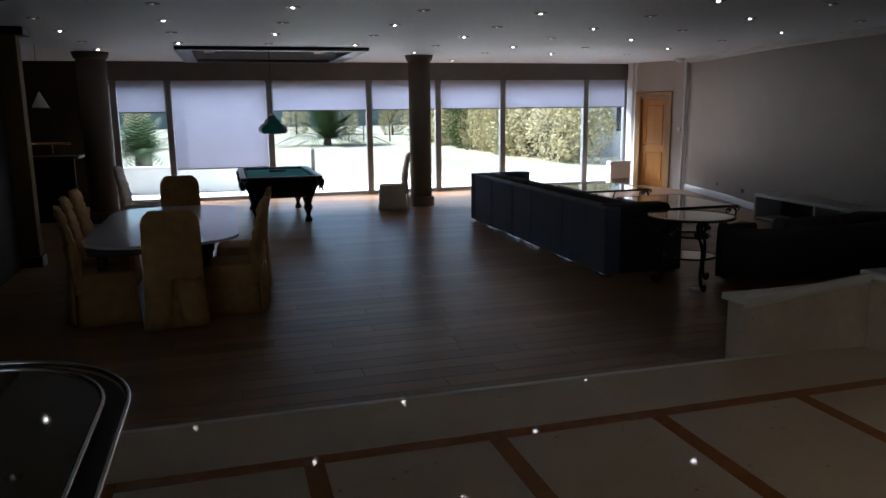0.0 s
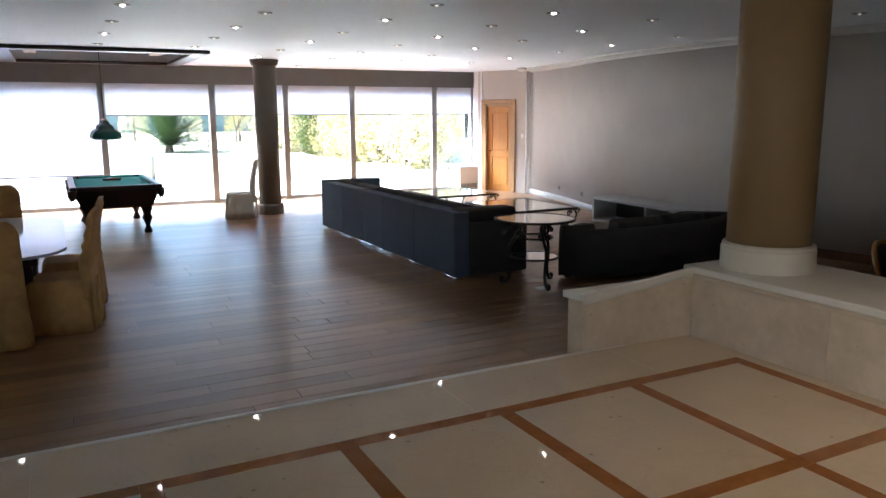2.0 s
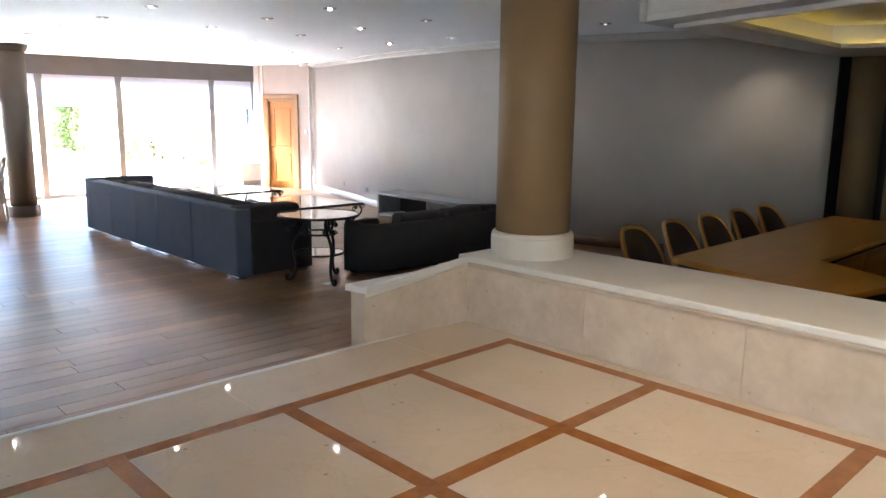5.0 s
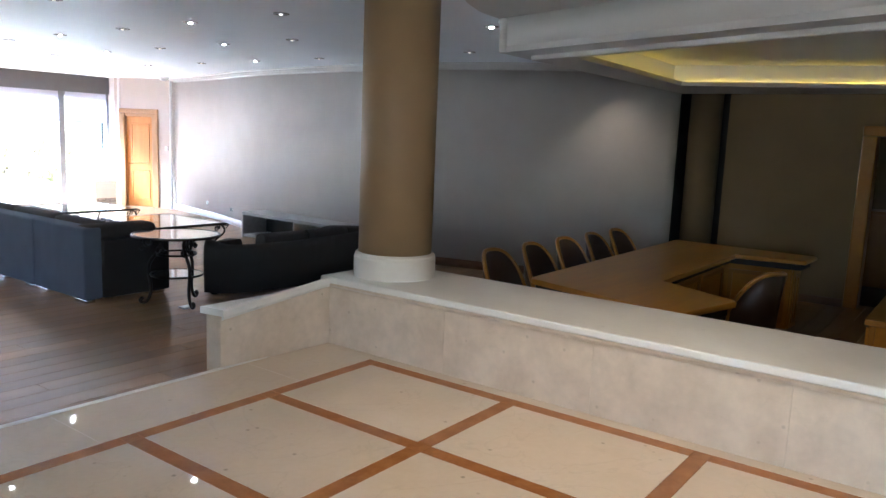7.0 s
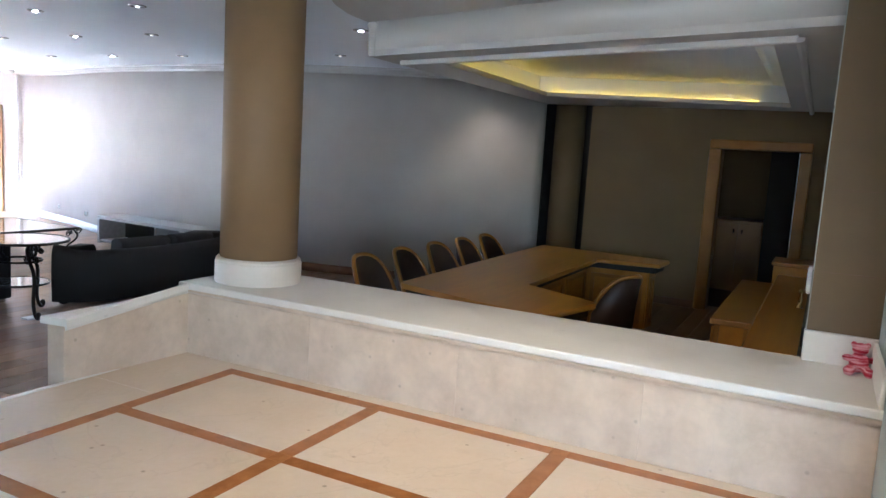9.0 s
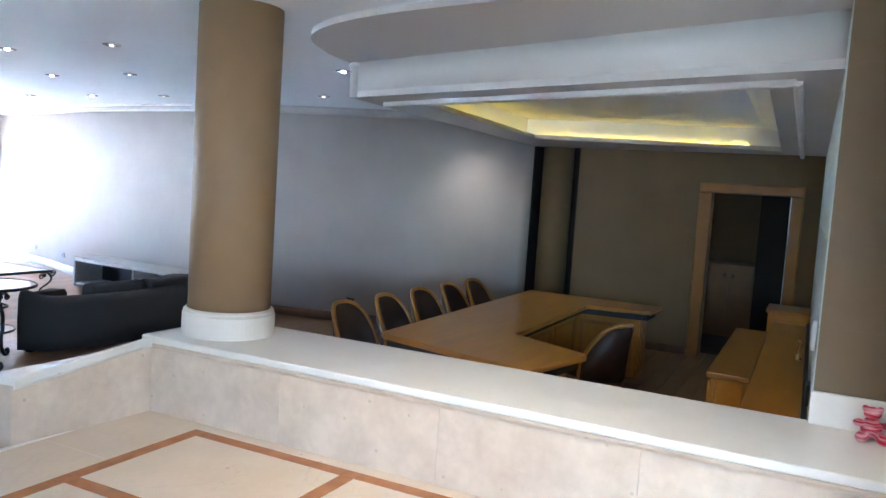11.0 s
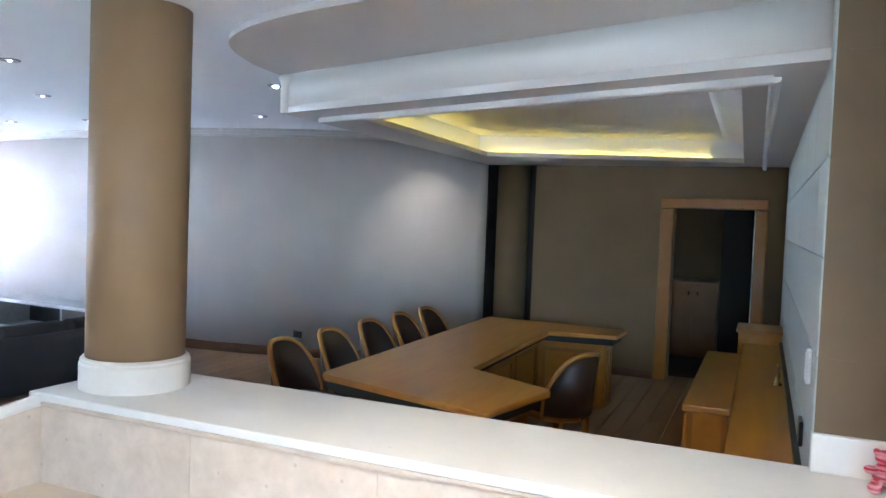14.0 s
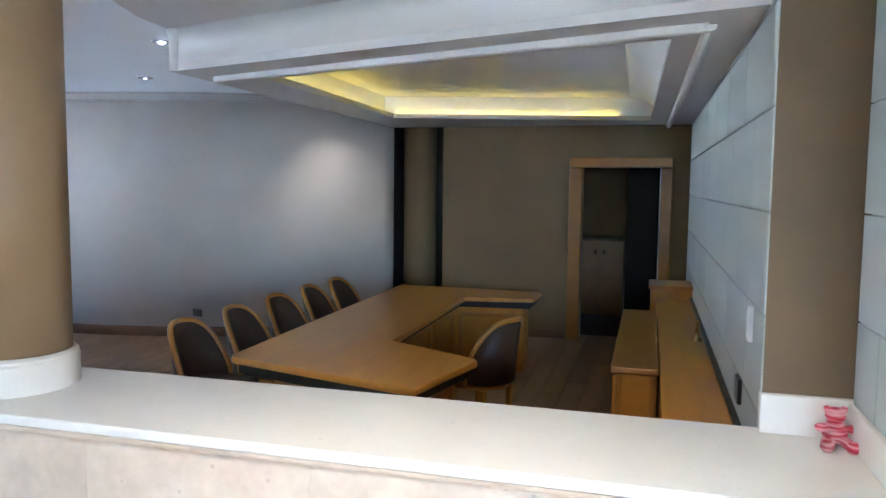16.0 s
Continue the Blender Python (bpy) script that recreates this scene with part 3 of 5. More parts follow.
def loft(bm, sections):
    rings = [[bm.verts.new(p) for p in ring] for ring in sections]
    k = len(rings[0])
    for a, b in zip(rings, rings[1:]):
        for i in range(k):
            bm.faces.new((a[i], a[(i + 1) % k], b[(i + 1) % k], b[i]))
    bm.faces.new(rings[0])
    bm.faces.new(list(reversed(rings[-1])))


def wing_height(x):
    u = (x - WX0) / (3.90 - WX0)
    return 0.362 + (LT - 0.362) * min(1.0, u)


wing_x = [WX0 + (WX1 - WX0) * i / 8 for i in range(9)]
bm = B()
loft(bm, [[(x - 0.02 * (WX1 - x), wing_front(x), F), (x - 0.02 * (WX1 - x), wing_front(x), wing_height(x) - 0.043), (x - 0.035 * (WX1 - x) / 0.87, 3.46, 0.319), (x - 0.035 * (WX1 - x) / 0.87, 3.46, F)] for x in wing_x])
part("ledge_wing", bm, M_SIDE, kind="structure")
bm = B()
loft(bm, [[(x - 0.01, wing_front(x) - 0.03, wing_height(x) - 0.042), (x - 0.01, wing_front(x) - 0.033, wing_height(x) - 0.006), (x - 0.01, wing_front(x) - 0.026, wing_height(x)), (x - 0.045 * (WX1 - x) / 0.87, 3.485, 0.360 + 0.04 * max(0, x - 3.6)), (x - 0.045 * (WX1 - x) / 0.87, 3.49, 0.354 + 0.04 * max(0, x - 3.6)), (x - 0.045 * (WX1 - x) / 0.87, 3.49, 0.32)] for x in [WX0 - 0.012] + wing_x[1:]])
part("ledge_wing_cap", bm, M_CAP, kind="structure")
bm = B()
loft(bm, [[(x, wing_front(x) - 0.0005, wing_height(x) - 0.045), (x, wing_front(x) - 0.022, wing_height(x) - 0.045), (x, wing_front(x) - 0.018, wing_height(x) - 0.058), (x, wing_front(x) - 0.007, wing_height(x) - 0.068), (x, wing_front(x) - 0.0005, wing_height(x) - 0.072)] for x in [WX0 - 0.01] + wing_x[1:-1] + [EX - 0.001]])
part("ledge_wing_moulding", bm, M_CAP, kind="structure")
yy0 = -0.60
while yy0 < 3.2:
    yy1 = min(yy0 + 0.971, 3.284)
    boxpart("slab", (EX - 0.007, EX - 0.0005, yy0 + 0.0006, yy1 - 0.0006, 0.001, LT - 0.0435), M_SIDE, ledge, 0.0008, seg=1)
    yy0 = yy1 if yy1 < 3.28 else 9
bm = B()
loft(bm, [[(x, y, LT - 0.043 + dz) for x, dz in ((EX - 0.0075, -0.0005), (EX - 0.027, -0.0005), (EX - 0.024, -0.014), (EX - 0.011, -0.026), (EX - 0.0075, -0.034))] for y in (-0.60, 3.275)])
part("ledge_moulding", bm, M_SIDE, kind="structure")

# brown pier at the end of the ledge, panelled walls
bm = B()
box(bm, 4.61, 4.80, -0.62, -0.311, 0.6, C)
box(bm, 4.609, 4.638, -0.311, -0.272, 0.6, C)
part("pier", bm, M_PILASTER, kind="structure")
for z in (0.92, 1.33, 1.74, 2.15):
    boxpart("pier_joint", (4.6085, 4.62, -0.60, -0.31, z - 0.0012, z + 0.0012), M_SKIRTW, kind="structure")
boxpart("pier_base", (4.585, 4.64, -0.60, -0.262, LT, 0.62), M_CAP, kind="structure", bevel=0.006)
boxpart("pier_plinth", (4.605, 4.638, -0.64, -0.272, F, LT), M_SIDE, kind="structure")
boxpart("ledge_upstand", (EX - 0.03, 4.583, -0.590, -0.570, LT + 0.001, 0.61), M_CAP, kind="structure", bevel=0.005)

# columns
def column(x, y, z0, z1, r, base_r, base_h, name, label, base_mat, shaft=M_COL):
    t = thing(name, label, "column", (x, y, z0))
    bm = B()
    lathe(bm, [(r, 0.0), (r, z1 - z0)], seg=64)
    part("shaft", bm, shaft, t)
    bm = B()
    lathe(bm, [(base_r, 0.0), (base_r, base_h - 0.035), (base_r - 0.006, base_h - 0.022), (base_r - 0.006, base_h - 0.012), (base_r - 0.018, base_h), (r - 0.01, base_h)], seg=64)
    for f in bm.faces:
        f.smooth = False
    part("base", bm, base_mat, t)
    if name == "hall_column":
        bm = B()
        lathe(bm, [(r + 0.002, z1 - z0 - 0.12), (r + 0.03, z1 - z0 - 0.10), (r + 0.05, z1 - z0 - 0.04), (r + 0.06, z1 - z0 - 0.002)], seg=48)
        part("capital", bm, shaft, t)
    return t


column(4.297, 3.033, LT, C, 0.252, 0.282, 0.165, "ledge_column", "tan round column with a cream marble base on the ledge", M_BASE)
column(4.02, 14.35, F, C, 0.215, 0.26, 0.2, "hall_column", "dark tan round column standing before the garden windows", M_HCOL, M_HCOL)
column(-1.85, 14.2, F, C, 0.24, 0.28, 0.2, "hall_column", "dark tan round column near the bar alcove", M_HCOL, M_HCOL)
column(XW + 0.24, 3.11, F, C - 0.01, 0.215, 0.22, 0.1, "recessed_column", "round brown column set in a black recess", M_PILASTER, M_PILASTER)
post = thing("alcove_post", "dark wooden post at the edge of the bar alcove", "post", (-2.18, 10.25, F))
boxpart("shaft", (-0.13, 0.13, -0.1, 0.1, 0.14, C - F - 0.1), M_WALLD, post, 0.01)
boxpart("plinth", (-0.16, 0.16, -0.13, 0.13, 0, 0.14), M_DARKWOOD, post, 0.01)
boxpart("capital", (-0.24, 0.24, -0.2, 0.2, C - F - 0.1, C - F - 0.002), M_DARKWOOD, post, 0.02)

# ---- windows ----
MULL = [-1.86, -0.80, 1.26, 3.44, 5.05, 6.64, 8.80, 9.90]
for i in range(len(MULL) - 1):
    x0, x1 = MULL[i], MULL[i + 1]
    w = tagged(new("window_%d" % (i + 1)), kind="structure")
    boxpart("window_frame", (x0 - 0.065, x0 + 0.065, WY + 0.0, WY + 0.12, F, 2.09), M_FRAMEAL, w, 0.006)
    if i == len(MULL) - 2:
        boxpart("window_frame", (x1 - 0.065, x1 + 0.04, WY + 0.0, WY + 0.12, F, 2.09), M_FRAMEAL, w, 0.006)
    boxpart("rail", (x0 + 0.065, x1 - 0.065, WY + 0.03, WY + 0.11, F, F + 0.09), M_FRAMEAL, w, 0.006)
    boxpart("rail", (x0 + 0.065, x1 - 0.065, WY + 0.03, WY + 0.11, 2.01, 2.09), M_FRAMEAL, w, 0.006)
    p = boxpart("pane", (x0 + 0.065, x1 - 0.065, WY + 0.066, WY + 0.072, F + 0.09, 2.01), M_PANE, w)
    p.visible_shadow = False
    bot = 0.25 if i == 1 else 1.45
    bl = thing("roller_blind", "white roller blind pulled %s over a garden window" % ("almost down" if i == 1 else "partly down"), "blind", (0, 0, 0), group="roller blinds")
    boxpart("fabric", (x0 + 0.075, x1 - 0.075, WY - 0.02, WY - 0.016, bot, 2.085), M_BLIND, bl)
    boxpart("bottom_bar", (x0 + 0.075, x1 - 0.075, WY - 0.028, WY - 0.008, bot - 0.022, bot), M_FRAMEAL, bl, 0.004)
boxpart("window_threshold", (-1.95, 9.92, WY - 0.02, WY + 0.2, F - 0.05, F + 0.012), M_CAP, kind="structure")

# ---- floors ----
boxpart("hall_subfloor", (-6.6, 13.3, -1.2, WY + 0.1, F - 0.25, F - 0.012), M_SUBFLOOR, kind="structure")
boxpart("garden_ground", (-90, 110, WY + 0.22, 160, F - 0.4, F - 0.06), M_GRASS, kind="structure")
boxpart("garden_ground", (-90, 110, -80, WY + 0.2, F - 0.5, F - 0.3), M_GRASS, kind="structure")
boxpart("terrace", (-4, 13, WY + 0.23, WY + 5.0, F - 0.1, F - 0.03), M_PAVING, kind="structure")

# ---- downlights ----
def downlight(on):
    t = thing("downlight", "%s recessed ceiling downlight in a dark metal ring" % ("brightly lit" if on else "dimly lit"), "ceiling light", (0, 0, -30), group="recessed downlights")
    bm = B()
    lathe(bm, [(0.075, 0.0), (0.072, -0.008), (0.052, -0.010), (0.046, 0.0)], seg=24, cap=False)
    smooth(part("ring", bm, M_TRIM, t))
    bm = B()
    k = 0.56 if on else 0.5
    lathe(bm, [(0.036 * k, -0.001), (0.032 * k, -0.012), (0.015 * k, -0.018)], seg=20)
    smooth(part("bulb", bm, M_SPOTON if on else M_SPOTOFF, t))
    return t


lamps = {True: downlight(True), False: downlight(False)}
used = {True: False, False: False}
LX = [-1.63, -0.30, 1.03, 2.39, 3.73, 5.10, 6.46, 8.10]
LY = [5.15, 6.52, 7.78, 9.18, 10.55, 12.10, 13.55]
for i, x in enumerate(LX):
    for j, y in enumerate(LY):
        if SX0 - 0.2 < x < SX1 + 0.2 and y > SY0 - 0.3:
            continue
        on = (i + j) % 2 == 0
        m = pose(x, y, C)
        if used[on]:
            copy_thing(lamps[on], m)
        else:
            lamps[on].matrix_world = m
            used[on] = True
for x, y, on in ((6.46, 3.76, True), (5.12, 15.75, True)):
    copy_thing(lamps[on], pose(x, y, C))

# ---- far door ----
fd = thing("door_1", "orange oak panelled door in a moulded frame, closed", "door", (DA.x, DA.y, 0), DANG)
tagged(fd, kind="structure")
boxpart("door_leaf", (O0 + 0.05, O1 - 0.05, 0.05, 0.09, F + 0.005, OT - 0.05), M_DOOR, fd, 0.004)
for z0, z1 in ((F + 0.16, F + 0.85), (F + 1.0, OT - 0.2)):
    bm = B()
    for a in ((O0 + 0.16, O1 - 0.16, z0, z0 + 0.03), (O0 + 0.16, O1 - 0.16, z1 - 0.03, z1), (O0 + 0.16, O0 + 0.19, z0 + 0.03, z1 - 0.03), (O1 - 0.19, O1 - 0.16, z0 + 0.03, z1 - 0.03)):
        box(bm, a[0], a[1], 0.035, 0.052, a[2], a[3], 0.006)
    part("panel_moulding", bm, M_DOOR, fd)
for a in ((O0 - 0.11, O0 + 0.05), (O1 - 0.05, O1 + 0.11)):
    boxpart("door_frame", (a[0], a[1], -0.035, 0.10, F, OT + 0.02), M_DOORFR, fd, 0.015)
boxpart("door_frame", (O0 - 0.11, O1 + 0.11, -0.04, 0.10, OT - 0.05 + 0.071, OT + 0.12), M_DOORFR, fd, 0.015)
boxpart("door_frame", (O0 + 0.05, O1 - 0.05, -0.02, 0.10, OT - 0.05, OT + 0.02), M_DOORFR, fd, 0.005)
bm = B()
tube(bm, [(O0 + 0.12, 0.05, F + 1.0), (O0 + 0.12, 0.0, F + 1.0), (O0 + 0.24, -0.005, F + 1.0)], 0.009, 8)
part("handle", bm, M_BRASS, fd)
sw = thing("wall_thermostat", "small white thermostat beside the far door", "thermostat", (DA.x, DA.y, 0), DANG)
boxpart("body", (1.16, 1.24, -0.03, -0.001, 0.86, 0.96), M_WPLASTIC, sw, 0.006)
pipe = thing("wall_pipe", "white painted pipe running up the wall corner", "pipe", (10.40, 14.93, F))
bm = B()
lathe(bm, [(0.03, 0.0), (0.03, C - F - 0.002)], seg=16)
part("pipe", bm, M_WHITE, pipe)
cam_t = thing("dome_sensor", "white dome sensor under the ceiling near the far door", "sensor", (10.02, 14.6, C))
bm = B()
lathe(bm, [(0.11, -0.001), (0.11, -0.03), (0.08, -0.07), (0.03, -0.085)], seg=24)
smooth(part("dome", bm, M_WPLASTIC, cam_t))

# doorway of the meeting area
d2 = tagged(thing("door_2", "", "", (XW, 0, 0)), kind="structure")
for y0, y1 in ((0.97, 1.13), (-0.08, 0.07)):
    boxpart("door_frame", (-0.045, 0.22, y0, y1, F, 1.645), M_DOORWOOD, d2, 0.018)
boxpart("door_frame", (-0.05, 0.22, -0.08, 1.13, 1.647, 1.77), M_DOORWOOD, d2, 0.018)
boxpart("edge_strip", (-0.050, -0.046, 0.058, 0.069, F, 1.644), M_WPLASTIC, d2)
bc = thing("back_room_cabinet", "brown wooden cabinet standing in the dark back room", "cabinet", (12.9, 0.86, F))
boxpart("body", (-0.25, 0.3, -0.35, 0.35, 0, 1.1), M_DOORWOOD, bc, 0.01)
boxpart("door", (-0.268, -0.252, -0.33, -0.005, 0.05, 1.05), M_DOORWOOD, bc, 0.004)
boxpart("door", (-0.268, -0.252, 0.005, 0.33, 0.05, 1.05), M_DOORWOOD, bc, 0.004)
for yy in (-0.06, 0.06):
    boxpart("handle", (-0.29, -0.269, yy - 0.01, yy + 0.01, 0.9, 0.96), M_STEEL, bc, 0.003)
boxpart("baseboard", (XW - 0.018, XW - 0.001, 1.14, 2.73, F, F + 0.1), M_SKIRTW, kind="structure", bevel=0.004)

# sockets and switches
so = thing("wall_socket", "black double socket on the curved grey wall", "socket", (9.43, 5.52, -0.17), -15)
boxpart("plate", (-0.022, -0.001, -0.13, 0.13, -0.045, 0.045), M_PLASTIC, so, 0.006)
for y in (-0.06, 0.06):
    boxpart("insert", (-0.026, -0.0225, y - 0.03, y + 0.03, -0.03, 0.03), M_DARK, so, 0.003)
for y, z in ((13.2, -0.17), (11.9, -0.17)):
    xx = min(CPTS, key=lambda q: abs(q.y - y)).x
    s2 = thing("wall_socket", "small grey socket low on the curved wall", "socket", (xx - 0.004, y, z))
    boxpart("plate", (-0.02, -0.001, -0.04, 0.04, -0.04, 0.04), M_TRIM, s2, 0.004)
s3 = thing("wall_socket", "round black socket on the grey panelled wall", "socket", (5.235, -0.265, 0.465))
boxpart("plate", (-0.07, 0.07, 0.0, 0.02, -0.06, 0.06), M_PLASTIC, s3, 0.008)
s4 = thing("light_switch", "long white switch on the grey panelled wall", "switch", (4.915, -0.265, 0.835))
boxpart("plate", (-0.03, 0.03, 0.0, 0.02, -0.075, 0.075), M_WPLASTIC, s4, 0.005)
boxpart("rocker", (-0.017, 0.017, 0.0205, 0.024, -0.06, 0.06), M_WPLASTIC, s4, 0.002)


# ---- sofas ----
def cushion(name, x0, x1, y0, y1, z0, z1, material, parent, r=0.05, label=""):
    bm = B()
    box(bm, x0, x1, y0, y1, z0, z1, bevel=r, seg=3)
    return smooth(part(name, bm, material, parent, label))


s = thing("modular_sofa", "blue-grey L-shaped modular cloth sofa on low steel feet", "sofa", (4.32, 7.27, F))
ys = [0, 1.11, 2.13, 2.83, 3.74, 4.60]
for a, b in zip(ys, ys[1:]):
    bm = B()
    box(bm, 0, 0.2, a + 0.003, b - 0.003, 0.036, 0.80, bevel=0.02, seg=2)
    part("back_panel", bm, M_SOFA, s)
    cushion("seat_cushion", 0.22, 1.0, a + 0.01 if a else 0.22, b - 0.01, 0.24, 0.44, M_SOFAD, s, 0.05)
    cushion("back_cushion", 0.205, 0.42, a + 0.02 if a else 0.22, b - 0.02, 0.45, 0.84, M_SOFAD, s, 0.07)
    for yy in (a + 0.14, b - 0.14):
        boxpart("foot", (0.02, 0.12, yy - 0.12, yy + 0.12, 0, 0.034), M_STEEL, s, 0.004)
boxpart("seat_base", (0.21, 1.0, 0.21, 4.6, 0.05, 0.235), M_SOFAD, s, 0.015)
# Arm in charcoal against blue-grey panels: its shaded face is put into the colour.
boxpart("arm", (0.205, 1.0, 0.0, 0.19, 0.036, 0.66), M_SOFAD, s, 0.02)
cushion("arm_cushion", 0.06, 0.86, 0.01, 0.3, 0.665, 0.82, M_SOFAD, s, 0.06)
boxpart("foot", (0.75, 0.95, 0.03, 0.12, 0, 0.034), M_STEEL, s, 0.004)
boxpart("end_back", (0, 1.02, 4.603, 4.80, 0.036, 0.82), M_SOFA, s, 0.02)
boxpart("foot", (0.8, 0.98, 4.64, 4.76, 0, 0.034), M_STEEL, s, 0.004)

s = thing("dark_sofa", "charcoal crescent-shaped sofa with low rolled back and loose cushions", "sofa", (0, 0, F))
SOFA_ARC = spline([(5.46, 6.82, 0), (5.66, 6.56, 0), (6.15, 6.42, 0), (6.95, 6.38, 0), (7.75, 6.47, 0), (8.45, 6.75, 0)], 8)


def arc_rings(bm, section, i0=0, i1=None):
    """Rings of (inward, height) from section(u) along the crescent's outer edge, which opens away from the landing."""
    pts = SOFA_ARC
    i1 = len(pts) - 1 if i1 is None else i1
    rings = []
    for i in range(i0, i1 + 1):
        d = (pts[min(i + 1, len(pts) - 1)] - pts[max(i - 1, 0)]).normalized()
        u = i / (len(pts) - 1)
        rings.append([bm.verts.new((pts[i].x - d.y * o, pts[i].y + d.x * o, h)) for o, h in section(u)])
    k = len(rings[0])
    for a, b in zip(rings, rings[1:]):
        for q in range(k):
            bm.faces.new((a[q], a[(q + 1) % k], b[(q + 1) % k], b[q])).smooth = True
    bm.faces.new(rings[0])
    bm.faces.new(list(reversed(rings[-1])))


def back_section(u):
    h = 0.575 + 0.06 * max(0.0, 1 - u / 0.22) ** 1.6 + 0.03 * max(0.0, (u - 0.5) / 0.5)
    return [(0.0, 0.04), (-0.015, h * 0.5), (0.0, h - 0.07), (0.035, h - 0.01), (0.10, h + 0.01), (0.17, h - 0.01), (0.21, h - 0.08), (0.215, 0.04)]


bm = B()
arc_rings(bm, back_section)
part("backrest", bm, M_SOFAD, s)
bm = B()
arc_rings(bm, lambda u: [(0.22, 0.04), (0.88, 0.04), (0.90, 0.06), (0.90, 0.25), (0.22, 0.26)])
part("seat_base", bm, M_SOFAD, s)
for a, b in ((3, 13), (14, 25), (26, 36)):
    bm = B()
    arc_rings(bm, lambda u: [(0.225, 0.265), (0.90, 0.265), (0.93, 0.31), (0.93, 0.38), (0.89, 0.43), (0.225, 0.44)], a, b)
    part("seat_cushion", bm, M_SOFAD, s)
for a, b in ((0, 2), (37, 40)):
    bm = B()
    arc_rings(bm, lambda u: [(0.22, 0.04), (0.90, 0.04), (0.93, 0.30), (0.90, 0.50), (0.84, 0.55), (0.22, 0.585)], a, b)
    part("arm", bm, M_SOFAD, s)
for a, b in ((16, 23), (24, 31)):
    bm = B()
    arc_rings(bm, lambda u: [(0.22, 0.445), (0.42, 0.445), (0.44, 0.50), (0.42, 0.63), (0.36, 0.66), (0.27, 0.655), (0.22, 0.62)], a, b)
    part("back_cushion", bm, M_SOFAD, s)
for i in (3, 20, 37):
    p = SOFA_ARC[i]
    boxpart("foot", (p.x + 0.05, p.x + 0.11, p.y + 0.08, p.y + 0.14, 0, 0.039), M_DARK, s)


# ---- iron tables ----
def scroll(bm, x, y, z0, z1, dx, dy, r=0.011):
    pts = []
    for i in range(26):
        u = i / 25
        z = z1 - (z1 - z0) * u
        w = math.sin(u * math.pi * 2.0) * 0.045 * (1 if u < 0.5 else 1.3)
        pts.append((x + dx * w, y + dy * w, z))
    for i in range(1, 12):
        a = i / 11 * 4.6
        rr = 0.032 * (1 - i / 16)
        pts.append((x + dx * (0.0 + math.sin(a) * rr), y + dy * (math.sin(a) * rr), z0 + 0.032 - math.cos(a) * rr))
    tube(bm, pts, r, 7)


def curl(bm, cx, cy, cz, dx, dy, r0=0.05, turns=1.5, r=0.008, flip=1):
    pts = []
    for i in range(30):
        u = i / 29
        a = u * turns * 2 * math.pi
        rr = r0 * (1 - 0.75 * u)
        pts.append((cx + dx * math.cos(a) * rr, cy + dy * math.cos(a) * rr, cz + flip * math.sin(a) * rr))
    tube(bm, pts, r, 6)


t = thing("round_iron_table", "round glass-topped side table on scrolled black iron legs", "table", (5.02, 6.68, F))
bm = B()
lathe(bm, [(0.45, 0.742), (0.455, 0.752), (0.45, 0.764), (0.43, 0.767), (0.428, 0.742)], seg=56, cap=False)
part("rim", bm, M_IRON, t)
bm = B()
lathe(bm, [(0.427, 0.75), (0.427, 0.761)], seg=56)
part("glass_top", bm, M_MIRROR, t, "pale mirrored glass top")
bm = B()
lathe(bm, [(0.255, 0.325), (0.255, 0.335)], seg=40)
part("shelf", bm, M_MIRROR, t)
for name_, rr_, zz_ in (("shelf_ring", 0.265, 0.328), ("brace_ring", 0.20, 0.55)):
    bm = B()
    tube(bm, [(rr_ * math.cos(a * 0.2618), rr_ * math.sin(a * 0.2618), zz_) for a in range(25)], 0.012, 6)
    part(name_, bm, M_IRON, t)
for k in range(3):
    a = radians(22 + 120 * k)
    dx, dy = math.cos(a), math.sin(a)
    bm = B()
    leg_r = spline([(0.22, 0, 0.735), (0.155, 0, 0.66), (0.20, 0, 0.56), (0.275, 0, 0.45), (0.285, 0, 0.33), (0.265, 0, 0.20), (0.275, 0, 0.10), (0.31, 0, 0.035), (0.35, 0, 0.019), (0.375, 0, 0.045), (0.36, 0, 0.07), (0.34, 0, 0.055)], 4)
    tube(bm, [(dx * p.x, dy * p.x, p.z) for p in leg_r], 0.018, 7)
    curl(bm, dx * 0.29, dy * 0.29, 0.67, dx, dy, 0.065, 1.5, 0.014)
    curl(bm, dx * 0.16, dy * 0.16, 0.58, -dx, -dy, 0.055, 1.4, 0.013, -1)
    curl(bm, dx * 0.34, dy * 0.34, 0.60, dx, dy, 0.035, 1.2, 0.011, -1)
    part("leg", bm, M_IRON, t)
nap = thing("paper_packet", "small white packet lying under the round table", "packet", (4.98, 6.45, F))
boxpart("packet", (-0.07, 0.07, -0.05, 0.05, 0.001, 0.02), M_WPLASTIC, nap, 0.005)


